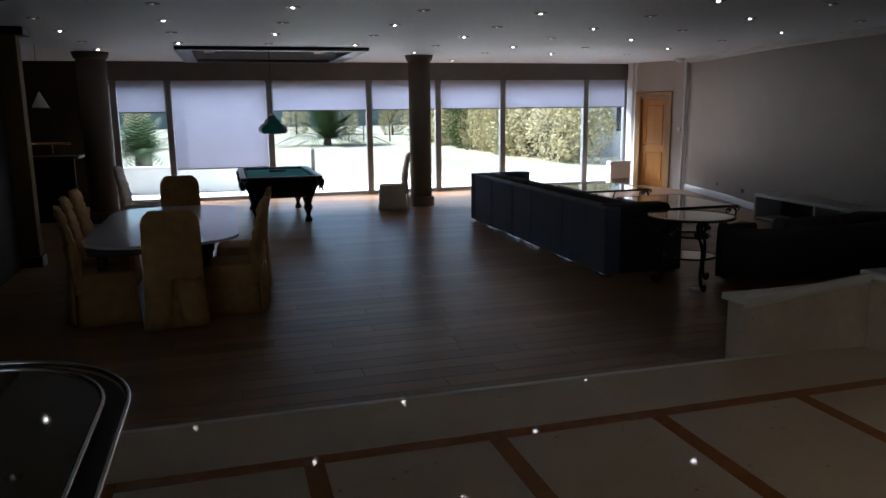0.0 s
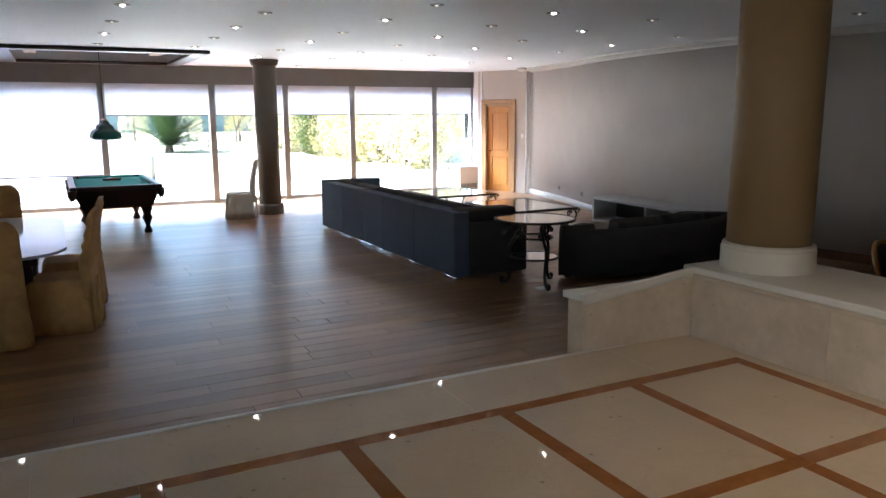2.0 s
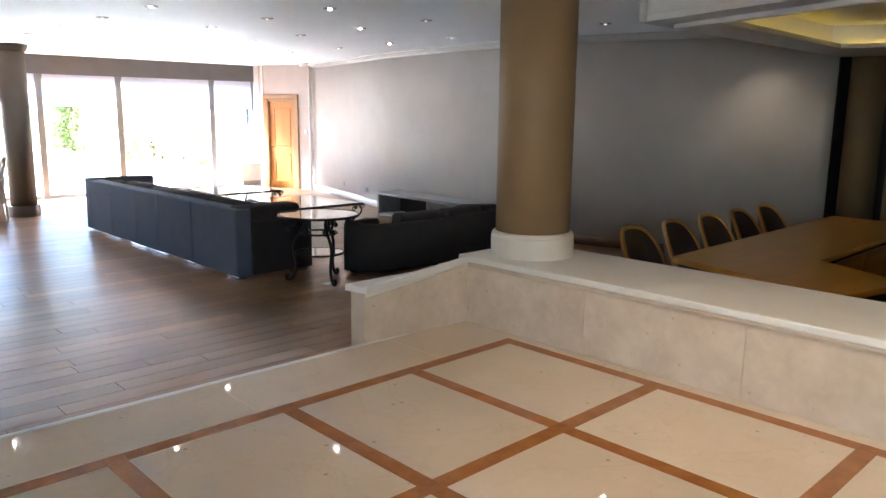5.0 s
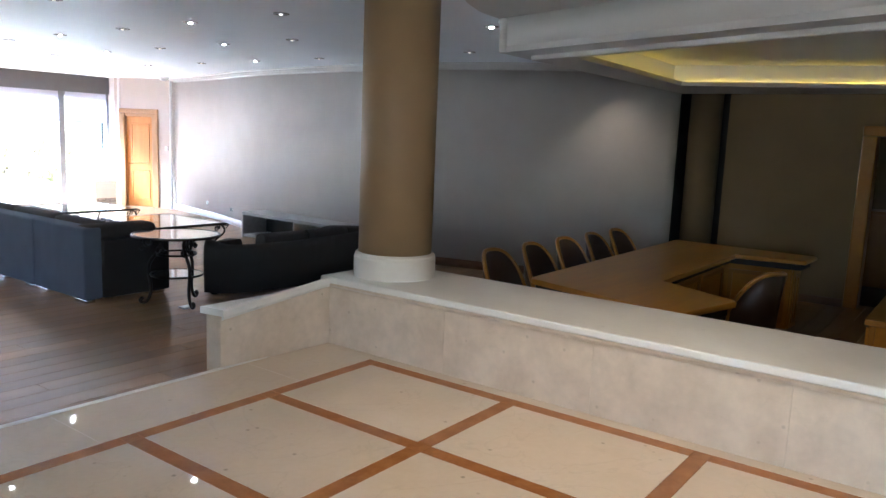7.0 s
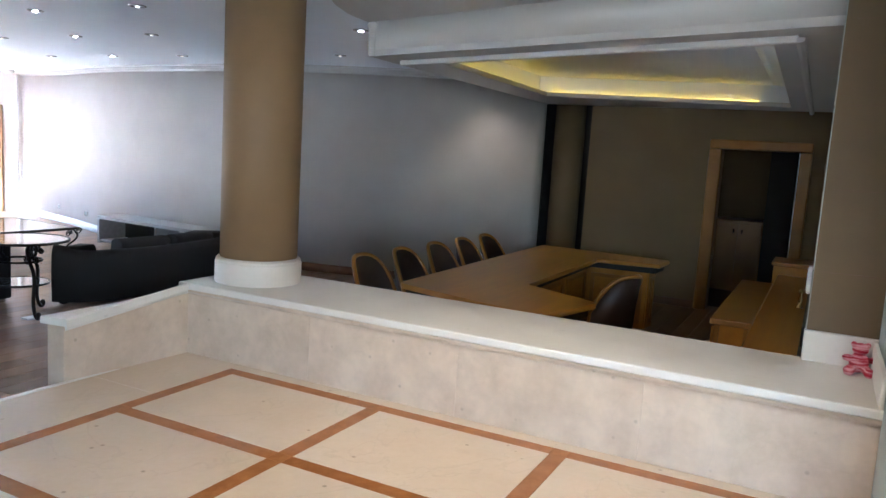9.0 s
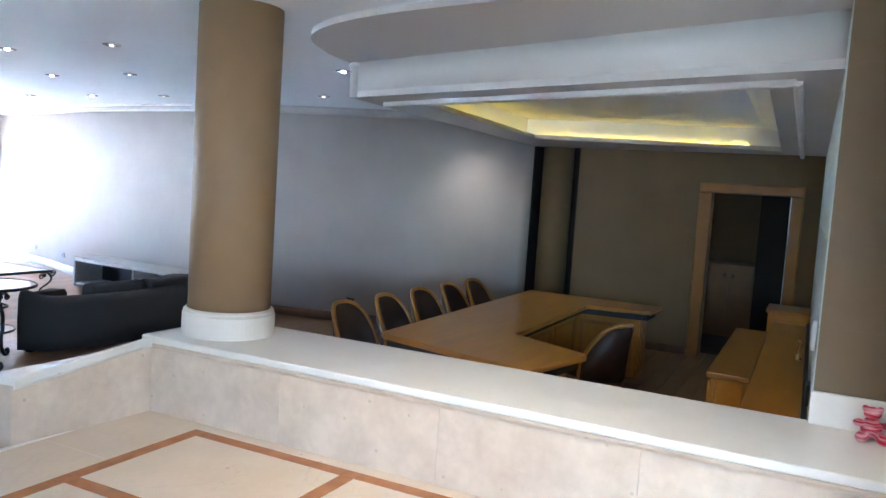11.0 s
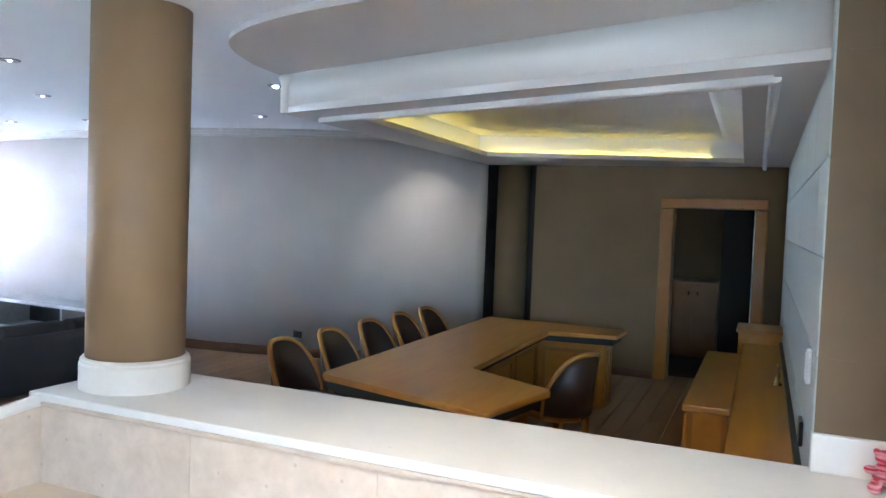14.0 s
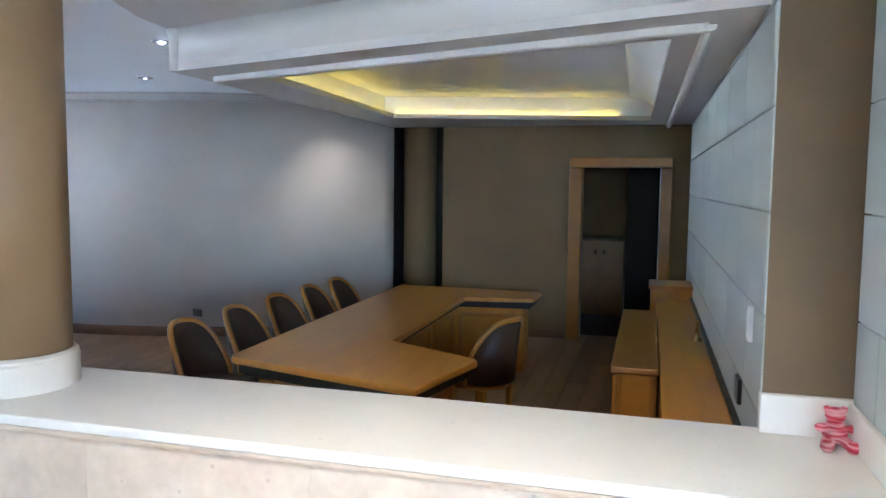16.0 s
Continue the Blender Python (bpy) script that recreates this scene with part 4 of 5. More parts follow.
def low_table(x0, x1, y0, y1, h, label):
    t = thing("coffee_table", label, "coffee table", ((x0 + x1) / 2, (y0 + y1) / 2, F), group="iron coffee tables")
    a, b = (x1 - x0) / 2, (y1 - y0) / 2
    bm = B()
    for q in ((-a, a, -b, -b + 0.03), (-a, a, b - 0.03, b), (-a, -a + 0.03, -b + 0.03, b - 0.03), (a - 0.03, a, -b + 0.03, b - 0.03)):
        box(bm, *q, h - 0.035, h)
    part("frame", bm, M_IRON, t)
    boxpart("glass_top", (-a + 0.031, a - 0.031, -b + 0.031, b - 0.031, h - 0.014, h - 0.002), M_MIRROR, t, label="pale mirrored glass top")
    for sx in (-1, 1):
        for sy in (-1, 1):
            bm = B()
            scroll(bm, sx * (a - 0.06), sy * (b - 0.06), 0.015, h - 0.03, sx, sy, 0.014)
            curl(bm, sx * (a + 0.02), sy * (b - 0.03), h - 0.06, sx, 0, 0.05, 1.5, 0.009)
            curl(bm, sx * (a - 0.16), sy * (b - 0.02), h - 0.09, 1, 0, 0.045, 1.5, 0.008)
            curl(bm, sx * (a - 0.02), sy * (b - 0.16), h - 0.09, 0, 1, 0.045, 1.5, 0.008)
            part("leg", bm, M_IRON, t)
    return t


low_table(6.55, 7.75, 9.45, 11.0, 0.42, "long iron coffee table with a pale glass top between the sofas")
low_table(6.5, 7.75, 11.95, 13.2, 0.42, "square iron coffee table with a glass top and curled legs")

# console along the curved wall
c = thing("media_console", "long low grey console with an open front against the curved wall", "console", (9.0, 9.30, F), -3)
boxpart("top", (-0.25, 0.27, -1.7, 1.1, 0.40, 0.45), M_CONSOLE, c, 0.005)
boxpart("end_panel", (-0.25, 0.27, 1.05, 1.1, 0, 0.398), M_CONSOLE, c, 0.005)
boxpart("end_panel", (-0.25, 0.27, -1.7, -1.65, 0, 0.398), M_CONSOLE, c, 0.005)
boxpart("divider", (-0.22, 0.24, -0.32, -0.28, 0.06, 0.398), M_CONSOLE, c, 0.004)
boxpart("shelf", (-0.24, 0.24, -1.645, 1.045, 0.02, 0.06), M_CONSOLE, c, 0.004)
boxpart("back_panel", (0.245, 0.262, -1.645, 1.045, 0.061, 0.398), M_DARK, c)

# heater by the window
h = thing("floor_heater", "white floor-standing heating unit beside the garden window", "heater", (9.45, 16.15, F))
boxpart("cabinet", (-0.27, 0.27, -0.11, 0.11, 0.04, 0.62), M_WHITE, h, 0.015)
for k in range(5):
    boxpart("slat", (-0.23, 0.23, -0.118, -0.111, 0.10 + k * 0.022, 0.112 + k * 0.022), M_TRIM, h)
boxpart("grille", (-0.23, 0.23, -0.06, 0.06, 0.621, 0.627), M_TRIM, h)
boxpart("base", (-0.25, 0.25, -0.09, 0.09, 0, 0.038), M_TRIM, h)


# ---- covered chairs ----
def cover_chair(material, label, name="slipcovered_chair"):
    """Faces +y, back at -y."""
    t = thing(name, label, "chair", (0, 0, -30), group="slipcovered dining chairs")
    rnd = random.Random(3)
    bm = B()
    n = 48
    rows_ = []
    for z, e, rip in ((0.0, 0.035, 1.0), (0.12, 0.025, 0.8), (0.25, 0.016, 0.55), (0.38, 0.008, 0.25), (0.455, 0.0, 0.0), (0.475, -0.02, 0.0)):
        ring = []
        for i in range(n):
            a = 2 * math.pi * i / n
            cx, sy = math.cos(a), math.sin(a)
            k = 1 / max(abs(cx), abs(sy)) ** 0.86
            px, py = cx * k * (0.255 + e), sy * k * (0.245 + e)
            w = 1 + rip * 0.035 * math.sin(a * 11 + 0.7) * (0.6 + 0.4 * math.sin(a * 3))
            ring.append(bm.verts.new((px * w, py * w, z + 0.004 * math.sin(a * 7) * rip)))
        rows_.append(ring)
    for a, b in zip(rows_, rows_[1:]):
        for i in range(n):
            f = bm.faces.new((a[i], a[(i + 1) % n], b[(i + 1) % n], b[i]))
            f.smooth = True
    bm.faces.new(list(reversed(rows_[0]))); bm.faces.new(rows_[-1])
    part("skirt", bm, material, t)
    # back, gently swept and round-shouldered
    bm = B()
    rows_ = []
    for j in range(33):
        u = j / 32
        z = 0.30 + 0.78 * u
        y = -0.235 - 0.10 * u * u - 0.005 * math.sin(u * 8)
        w = 0.262 - 0.02 * u
        if u > 0.84:
            w *= math.sqrt(max(0.05, 1 - ((u - 0.84) / 0.165) ** 2 * 0.55))
        th = 0.045 + 0.01 * math.sin(u * 6) - (0.02 * max(0, u - 0.9) / 0.1)
        ring = []
        for i in range(28):
            a = 2 * math.pi * i / 28
            cx, sy = math.cos(a), math.sin(a)
            px = math.copysign(abs(cx) ** 0.35, cx) * w
            py = math.copysign(abs(sy) ** 0.6, sy) * th
            crease = 0.005 * math.sin(px * 34 + u * 7) + 0.006 * math.sin(u * 31 + px * 17 + 2 * math.sin(u * 9)) + 0.005 * math.sin(u * 47 - px * 41 + 1.5 * math.sin(u * 13))
            ring.append(bm.verts.new((px, y + py + crease, z)))
        rows_.append(ring)
    for a, b in zip(rows_, rows_[1:]):
        for i in range(28):
            f = bm.faces.new((a[i], a[(i + 1) % 28], b[(i + 1) % 28], b[i]))
            f.smooth = True
    bm.faces.new(list(reversed(rows_[0]))); bm.faces.new(rows_[-1])
    part("backrest", bm, material, t)
    # rear flap with a pleat in the middle
    bm = B()
    for sx in (-1, 1):
        pts = []
        for j in range(7):
            u = j / 6
            z = 0.46 - 0.44 * u
            gap = 0.004 + 0.05 * u
            pts.append([(sx * gap, -0.295 - 0.012 * u, z), (sx * 0.12, -0.305 - 0.025 * u, z), (sx * (0.235 + 0.015 * u), -0.29 - 0.01 * u, z - 0.0)])
        vv = [[bm.verts.new(p) for p in r] for r in pts] 
        v2 = [[bm.verts.new((p[0], p[1] + 0.012, p[2])) for p in r] for r in pts]
        for g, rev in ((vv, 0), (v2, 1)):
            for a, b in zip(g, g[1:]):
                for i in range(2):
                    f = bm.faces.new((a[i], a[i + 1], b[i + 1], b[i]))
                    f.smooth = True
        for g in (0, 2):
            for j in range(6):
                bm.faces.new((vv[j][g], vv[j + 1][g], v2[j + 1][g], v2[j][g]))
        for j in (0, 6):
            for i in range(2):
                bm.faces.new((vv[j][i], vv[j][i + 1], v2[j][i + 1], v2[j][i]))
    part("rear_flap", bm, material, t)
    return t


ch = cover_chair(M_COVER, "high-backed chair in a creased ochre slipcover at the dining table")
first = True
for x, y, r in ((-0.24, 6.98, 4), (0.29, 7.32, 80), (0.38, 8.25, 86), (-0.32, 10.0, 182), (-0.88, 7.3, -76), (-0.98, 8.1, -84), (-1.02, 8.85, -90)):
    m = pose(x, y, F, 0, 0, r)
    if first:
        ch.matrix_world = m
        first = False
    else:
        copy_thing(ch, m)
chw = cover_chair(M_COVERW, "high-backed chair in a pale cream slipcover beside the round column")
chw.matrix_world = pose(3.36, 14.05, F, 0, 0, 80)
c2 = copy_thing(chw, pose(-1.05, 12.6, F, 0, 0, -95))
tagged(c2, "high-backed chair in a pale slipcover standing alone near the garden windows")

# oval dining table
t = thing("dining_table", "dining table with a glossy white rounded top on dark legs", "dining table", (-0.42, 8.2, F))
bm = B()
prism(bm, rounded([(-0.62, -1.4), (0.78, -1.4), (0.78, 1.5), (-0.62, 1.5)], (0.5, 0.5, 0.5, 0.5), 10), 0.725, 0.75, 0.006)
part("tabletop", bm, M_TABLEW, t)
boxpart("apron", (-0.55, 0.55, -1.15, 1.15, 0.63, 0.723), M_DARKWOOD, t, 0.01)
for sx in (-0.45, 0.45):
    for sy in (-1.0, 1.0):
        bm = B()
        lathe(bm, [(0.045, 0), (0.03, 0.1), (0.04, 0.35), (0.05, 0.55), (0.05, 0.63)], sx, sy, 16)
        part("leg", bm, M_DARKWOOD, t)

# ---- billiard table ----
t = thing("billiard_table", "pool table with teal felt, dark carved wood body and turned legs", "pool table", (1.17, 13.9, F))
HX, HY = 0.68, 1.24
boxpart("playfield", (-HX + 0.13, HX - 0.13, -HY + 0.13, HY - 0.13, 0.74, 0.775), M_FELT, t)
for k, a in enumerate(((-HX, -HX + 0.10, -HY, HY), (HX - 0.10, HX, -HY, HY), (-HX + 0.101, HX - 0.101, -HY, -HY + 0.10), (-HX + 0.101, HX - 0.101, HY - 0.10, HY))):
    boxpart("rail", (*a, 0.745, 0.815), M_DARKWOOD, t, 0.015)
for a in ((-HX + 0.101, -HX + 0.15, -HY + 0.2, HY - 0.2), (HX - 0.15, HX - 0.101, -HY + 0.2, HY - 0.2), (-HX + 0.2, HX - 0.2, -HY + 0.101, -HY + 0.15), (-HX + 0.2, HX - 0.2, HY - 0.15, HY - 0.101)):
    boxpart("cushion", (*a, 0.777, 0.808), M_FELT, t, 0.012)
bm = B()
v0 = [bm.verts.new((sx * (HX - 0.03), sy * (HY - 0.03), 0.744)) for sx, sy in ((-1, -1), (1, -1), (1, 1), (-1, 1))]
v1 = [bm.verts.new((sx * (HX - 0.16), sy * (HY - 0.18), 0.44)) for sx, sy in ((-1, -1), (1, -1), (1, 1), (-1, 1))]
bm.faces.new(v0); bm.faces.new(list(reversed(v1)))
for i in range(4):
    bm.faces.new((v0[i], v0[(i + 1) % 4], v1[(i + 1) % 4], v1[i]))
part("body", bm, M_DARKWOOD, t)
for sx in (-1, 1):
    for sy in (-1, 0, 1):
        bm = B()
        lathe(bm, [(0.062, 0.76), (0.066, 0.70), (0.05, 0.64), (0.018, 0.60)], sx * (HX - 0.03), sy * (HY - 0.03), 16)
        for k in range(6):
            a = k * 1.047
            tube(bm, [(sx * (HX - 0.03) + 0.03 * math.cos(a), sy * (HY - 0.03) + 0.03 * math.sin(a), 0.64), (sx * (HX - 0.03) + 0.045 * math.cos(a), sy * (HY - 0.03) + 0.045 * math.sin(a), 0.55)], 0.006, 5)
        part("pocket", bm, M_LEATHER, t)
    for sy in (-1, 1):
        bm = B()
        lathe(bm, [(0.055, 0), (0.07, 0.03), (0.055, 0.07), (0.035, 0.11), (0.045, 0.16), (0.085, 0.25), (0.06, 0.32), (0.075, 0.36), (0.095, 0.42), (0.095, 0.46)], sx * (HX - 0.24), sy * (HY - 0.28), 20)
        part("leg", bm, M_DARKWOOD, t)
rk = thing("billiard_triangle", "wooden ball triangle lying on the pool table", "triangle", (1.2, 14.35, F + 0.777))
bm = B()
for i in range(3):
    a, b = radians(90 + 120 * i), radians(210 + 120 * i)
    tube(bm, [(0.16 * math.cos(a), 0.16 * math.sin(a), 0.022), (0.16 * math.cos(b), 0.16 * math.sin(b), 0.022)], 0.02, 8)
part("frame", bm, M_SKIRTW, rk)

# lamp above it
t = thing("billiard_lamp", "hanging lamp with green glass shades above the pool table", "pendant lamp", (1.12, 13.7, 1.05))
bm = B()
tube(bm, [(0, 0, 0.35), (0, 0, C + 0.44 - 1.05)], 0.006, 6)
part("cord", bm, M_DARK, t)
bm = B()
tube(bm, [(0, -0.5, 0.32), (0, 0.5, 0.32)], 0.014, 8)
for y in (-0.42, 0, 0.42):
    tube(bm, [(0, y, 0.32), (0, y, 0.24)], 0.01, 8)
part("bar", bm, M_BRASS, t)
for y, r in ((-0.42, 0.2), (0, 0.21), (0.42, 0.2)):
    bm = B()
    lathe(bm, [(0.03, 0.31), (0.055, 0.28), (0.06, 0.25), (0.10, 0.235), (0.12, 0.20), (0.12, 0.17), (0.18, 0.15), (r + 0.02, 0.10), (r + 0.035, 0.05), (r + 0.02, 0.01), (r - 0.01, 0.0), (r - 0.01, 0.04), (0.13, 0.14), (0.03, 0.24)], 0, y, 32, cap=False)
    smooth(part("shade", bm, M_GREENGL, t))

# bar alcove
t = thing("bar_counter", "dark bar counter in the unlit alcove", "bar", (-4.2, 14.4, F))
boxpart("front", (-1.9, 1.9, -0.02, 0.02, 0, 1.12), M_DARKWOOD, t, 0.01)
boxpart("worktop", (-2.0, 2.0, -0.15, 0.5, 1.122, 1.17), M_DARKWOOD, t, 0.015)
bm = B()
tube(bm, [(-1.9, -0.2, 1.40), (1.9, -0.2, 1.40)], 0.022, 10)
for x in (-1.6, 0, 1.6):
    tube(bm, [(x, -0.12, 1.165), (x, -0.2, 1.40)], 0.012, 8)
part("rail", bm, M_BRASS, t)
t = thing("alcove_pendant", "small glass cone pendant hanging in the bar alcove", "pendant lamp", (-2.35, 12.5, 1.52))
bm = B()
lathe(bm, [(0.012, 0.24), (0.03, 0.2), (0.12, 0.02), (0.13, 0.0), (0.115, 0.02)], seg=24, cap=False)
smooth(part("shade", bm, M_STEEL, t))
bm = B()
tube(bm, [(0, 0, 0.22), (0, 0, C - 1.525)], 0.004, 6)
part("cord", bm, M_DARK, t)

# ---- glass table on the landing ----
t = thing("glass_table", "dark glass table with a doubled chrome rim on the marble landing", "table", (-0.04, 0, 0))
GT = 0.43
gp = rounded([(-2.0, 0.7), (-0.06, 0.7), (-0.06, 3.12), (-2.0, 3.30)], (0.5, 0.5, 0.62, 0.5), 12)
def inset(poly, d):
    c_ = Vector((-1.0, 1.95))
    out = []
    for i, p in enumerate(poly):
        a, b = Vector(poly[i - 1]), Vector(poly[(i + 1) % len(poly)])
        tn = (b - a).normalized()
        out.append((p[0] - tn.y * d, p[1] + tn.x * d))
    return out
bm = B()
prism(bm, inset(gp, 0.095), GT - 0.016, GT)
part("glass_top", bm, M_SMOKE, t)
bm = B()
prism(bm, inset(gp, 0.012), GT - 0.05, GT - 0.018)
part("lower_band", bm, M_DARK, t)
for d in (0.0, 0.085):
    bm = B()
    q = inset(gp, d)
    tube(bm, [(x, y, GT - 0.002) for x, y in q + [q[0]]], 0.012, 8)
    part("rim", bm, M_STEEL, t)
for x, y in ((-0.4, 1.1), (-0.45, 2.7), (-1.6, 1.1), (-1.6, 2.8)):
    bm = B()
    lathe(bm, [(0.05, 0), (0.03, 0.03), (0.03, GT - 0.051)], x, y, 16)
    part("leg", bm, M_STEEL, t)

# ---- meeting table and chairs ----
t = thing("meeting_table", "U-shaped honey-coloured wooden meeting table with thick rounded edge", "meeting table", (0, 0, F))
TZ = 0.765
U = [(5.33, 1.39), (6.14, 1.21), (6.51, 1.95), (8.77, 1.96), (8.86, 1.26), (9.36, 1.24), (9.44, 2.86), (5.74, 2.78)]
bm = B()
prism(bm, rounded(U, (0.03, 0.035, 0, 0, 0.03, 0.04, 0.05, 0.05), 4), TZ - 0.045, TZ, 0.018, 3)
part("tabletop", bm, M_CONFWOOD, t)
bm = B()
prism(bm, inset_u := [(5.38, 1.44), (6.11, 1.27), (6.46, 2.01), (8.82, 2.02), (8.91, 1.32), (9.31, 1.30), (9.39, 2.81), (5.77, 2.73)], TZ - 0.115, TZ - 0.046)
part("edge_band", bm, M_DARK, t)


def panel(a, b, z0, z1, parent, th=0.03):
    a, b = Vector((*a, 0)), Vector((*b, 0))
    d = (b - a)
    ang = math.atan2(d.y, d.x)
    m = Matrix.Translation(a) @ Matrix.Rotation(ang, 4, "Z")
    bm = B()
    box(bm, 0, d.length, -th / 2, th / 2, z0, z1, 0.003, 1, m)
    body = part("side_panel", bm, M_CONFWOOD, parent)
    k = max(1, round(d.length / 0.75))
    w = d.length / k
    for i in range(k):
        for s_ in (-1, 1):
            for q in ((i * w + 0.05, i * w + 0.09, z0 + 0.06, z1 - 0.06), ((i + 1) * w - 0.09, (i + 1) * w - 0.05, z0 + 0.06, z1 - 0.06), (i * w + 0.09, (i + 1) * w - 0.09, z0 + 0.06, z0 + 0.10), (i * w + 0.09, (i + 1) * w - 0.09, z1 - 0.10, z1 - 0.06)):
                bm = B()
                box(bm, q[0], q[1], s_ * th / 2, s_ * (th / 2 + 0.012), q[2], q[3], 0, 1, m)
                part("moulding", bm, M_CONFEDGE, body)


for a, b in (((5.62, 1.55), (5.98, 2.55)), ((5.98, 2.57), (9.3, 2.62)), ((9.28, 2.6), (9.20, 1.45)), ((6.48, 2.12), (8.84, 2.10)), ((8.86, 2.08), (8.93, 1.4)), ((5.64, 1.50), (6.14, 1.38)), ((8.95, 1.40), (9.2, 1.38)), ((6.16, 1.40), (6.46, 2.10))):
    panel(a, b, 0.0, TZ - 0.116, t)


def tub_chair():
    """Faces +y."""
    t = thing("tub_chair", "brown leather tub chair with a rounded wooden rim", "chair", (0, 0, -30), group="leather meeting chairs")
    n = 28
    prof = []
    for i in range(n + 1):
        a = math.pi * (1.06 + 0.88 * i / n)
        u = abs(i / n - 0.5) * 2
        top = 0.50 + 0.365 * (1 - u ** 3.0)
        prof.append((a, top))

    def shell(ri, ro, cut, z0, zadd):
        bm = B()
        rings = []
        for a, top in prof:
            lean = 0.07
            rr = []
            for r, zz in ((ri, z0), (ro, z0), (ro, (z0 + top) / 2), (ro + 0.0, top + zadd), (ri, top + zadd), (ri, (z0 + top) / 2)):
                k = 1 + lean * max(0, zz - 0.45)
                yy = math.sin(a) * r * 1.0 - 0.14 * max(0, zz - 0.45)
                rr.append(bm.verts.new((math.cos(a) * r, yy, zz)))
            rings.append(rr)
        for p, q in zip(rings, rings[1:]):
            for k in range(6):
                f = bm.faces.new((p[k], p[(k + 1) % 6], q[(k + 1) % 6], q[k]))
                f.smooth = True
        bm.faces.new(rings[0]); bm.faces.new(list(reversed(rings[-1])))
        return bm

    part("backrest", shell(0.225, 0.262, 0, 0.36, -0.012), M_LEATHER, t)
    bm = B()
    pts = []
    for a, top in prof:
        pts.append((math.cos(a) * 0.25, math.sin(a) * 0.25 - 0.14 * max(0, top - 0.45), top))
    pts = [(pts[0][0], pts[0][1] + 0.01, 0.34)] + pts + [(pts[-1][0], pts[-1][1] + 0.01, 0.34)]
    tube(bm, pts, 0.021, 8)
    part("rim", bm, M_CONFEDGE, t, "honey-coloured wooden rim")
    bm = B()
    poly = [(-0.225, 0.24), (-0.24, -0.02), (-0.17, -0.17), (0, -0.23), (0.17, -0.17), (0.24, -0.02), (0.225, 0.24)]
    prism(bm, list(reversed(poly)), 0.36, 0.455, 0.03, 3)
    part("seat", bm, M_LEATHER, t)
    bm = B()
    prism(bm, list(reversed(poly)), 0.31, 0.358, 0.008)
    part("seat_frame", bm, M_CONFEDGE, t)
    for x, y in ((-0.19, 0.2), (0.19, 0.2), (-0.16, -0.15), (0.16, -0.15)):
        bm = B()
        box(bm, x - 0.02, x + 0.02, y - 0.02, y + 0.02, 0, 0.309, 0.005)
        part("leg", bm, M_CONFEDGE, t)
    return t


tc = tub_chair()
first = True
for x, y, r in ((6.20, 3.20, 172), (6.89, 3.18, 176), (7.57, 3.17, 173), (8.25, 3.16, 178), (8.86, 3.14, 175), (7.22, 1.42, -28)):
    m = pose(x, y, F, 0, 0, r)
    if first:
        tc.matrix_world = m
        first = False
    else:
        copy_thing(tc, m)

# sideboard along the panelled wall
t = thing("sideboard", "long honey-coloured wooden sideboard along the grey panelled wall", "sideboard", (0, 0, F))
boxpart("body", (6.24, 8.48, 0.10, 0.35, 0, 0.72), M_CONFWOOD, t, 0.004)
boxpart("worktop", (6.22, 8.52, 0.09, 0.38, 0.722, 0.765), M_CONFEDGE, t, 0.008)
for x in (6.26, 6.78, 7.30, 7.82):
    boxpart("door", (x, x + 0.5, 0.352, 0.37, 0.06, 0.70), M_CONFWOOD, t, 0.004)
for a in ((0.11, 0.14), (0.31, 0.345)):
    boxpart("end_stile", (6.222, 6.239, *a, 0.0, 0.72), M_CONFEDGE, t, 0.003)
t = thing("wall_counter", "honey-coloured wooden counter running along the grey panelled wall", "counter", (0, 0, F))
boxpart("body", (5.1, 9.25, -0.24, 0.082, 0, 0.72), M_CONFWOOD, t, 0.004)
boxpart("worktop", (5.08, 9.25, -0.263, 0.086, 0.722, 0.765), M_CONFWOOD, t, 0.006)
t = thing("end_cabinet", "tall end cabinet of honey-coloured wood beyond the sideboard", "cabinet", (9.27, -0.06, F))
boxpart("body", (0, 0.5, -0.2, 0.2, 0, 0.86), M_CONFWOOD, t, 0.006)
boxpart("worktop", (-0.02, 0.52, -0.22, 0.22, 0.862, 0.9), M_CONFEDGE, t, 0.008)
t = thing("cable_duct", "black cable duct above the counter on the panelled wall", "cable duct", (0, 0, 0))
boxpart("duct", (4.9, 9.6, -0.265, -0.235, 0.298, 0.325), M_PLASTIC, t, 0.003)
t = thing("brass_tap", "small brass fitting standing on the wall counter", "tap", (7.2, -0.19, F + 0.767))
bm = B()
lathe(bm, [(0.03, 0), (0.03, 0.01), (0.012, 0.03), (0.018, 0.07), (0.008, 0.12), (0.02, 0.14), (0.0, 0.16)], seg=16, cap=False)
smooth(part("body", bm, M_BRASS, t))

# knitted doll, one plain mesh
bm = B()
def ball(c, r, s=(1, 1, 1)):
    q = bmesh.ops.create_icosphere(bm, subdivisions=3, radius=r)
    bmesh.ops.scale(bm, vec=s, verts=q["verts"])
    bmesh.ops.translate(bm, vec=c, verts=q["verts"])
ball((0, 0, 0.05), 0.046, (1, 0.95, 1.1))
ball((0.0, 0.0, 0.115), 0.034, (1.15, 1.05, 0.9))
ball((0.0, 0.03, 0.137), 0.014); ball((0.0, -0.03, 0.137), 0.014)
ball((-0.05, 0.04, 0.026), 0.022, (1.7, 1, 1)); ball((-0.085, 0.055, 0.024), 0.025)
ball((-0.05, -0.025, 0.026), 0.022, (1.7, 1, 1)); ball((-0.10, -0.03, 0.024), 0.025)
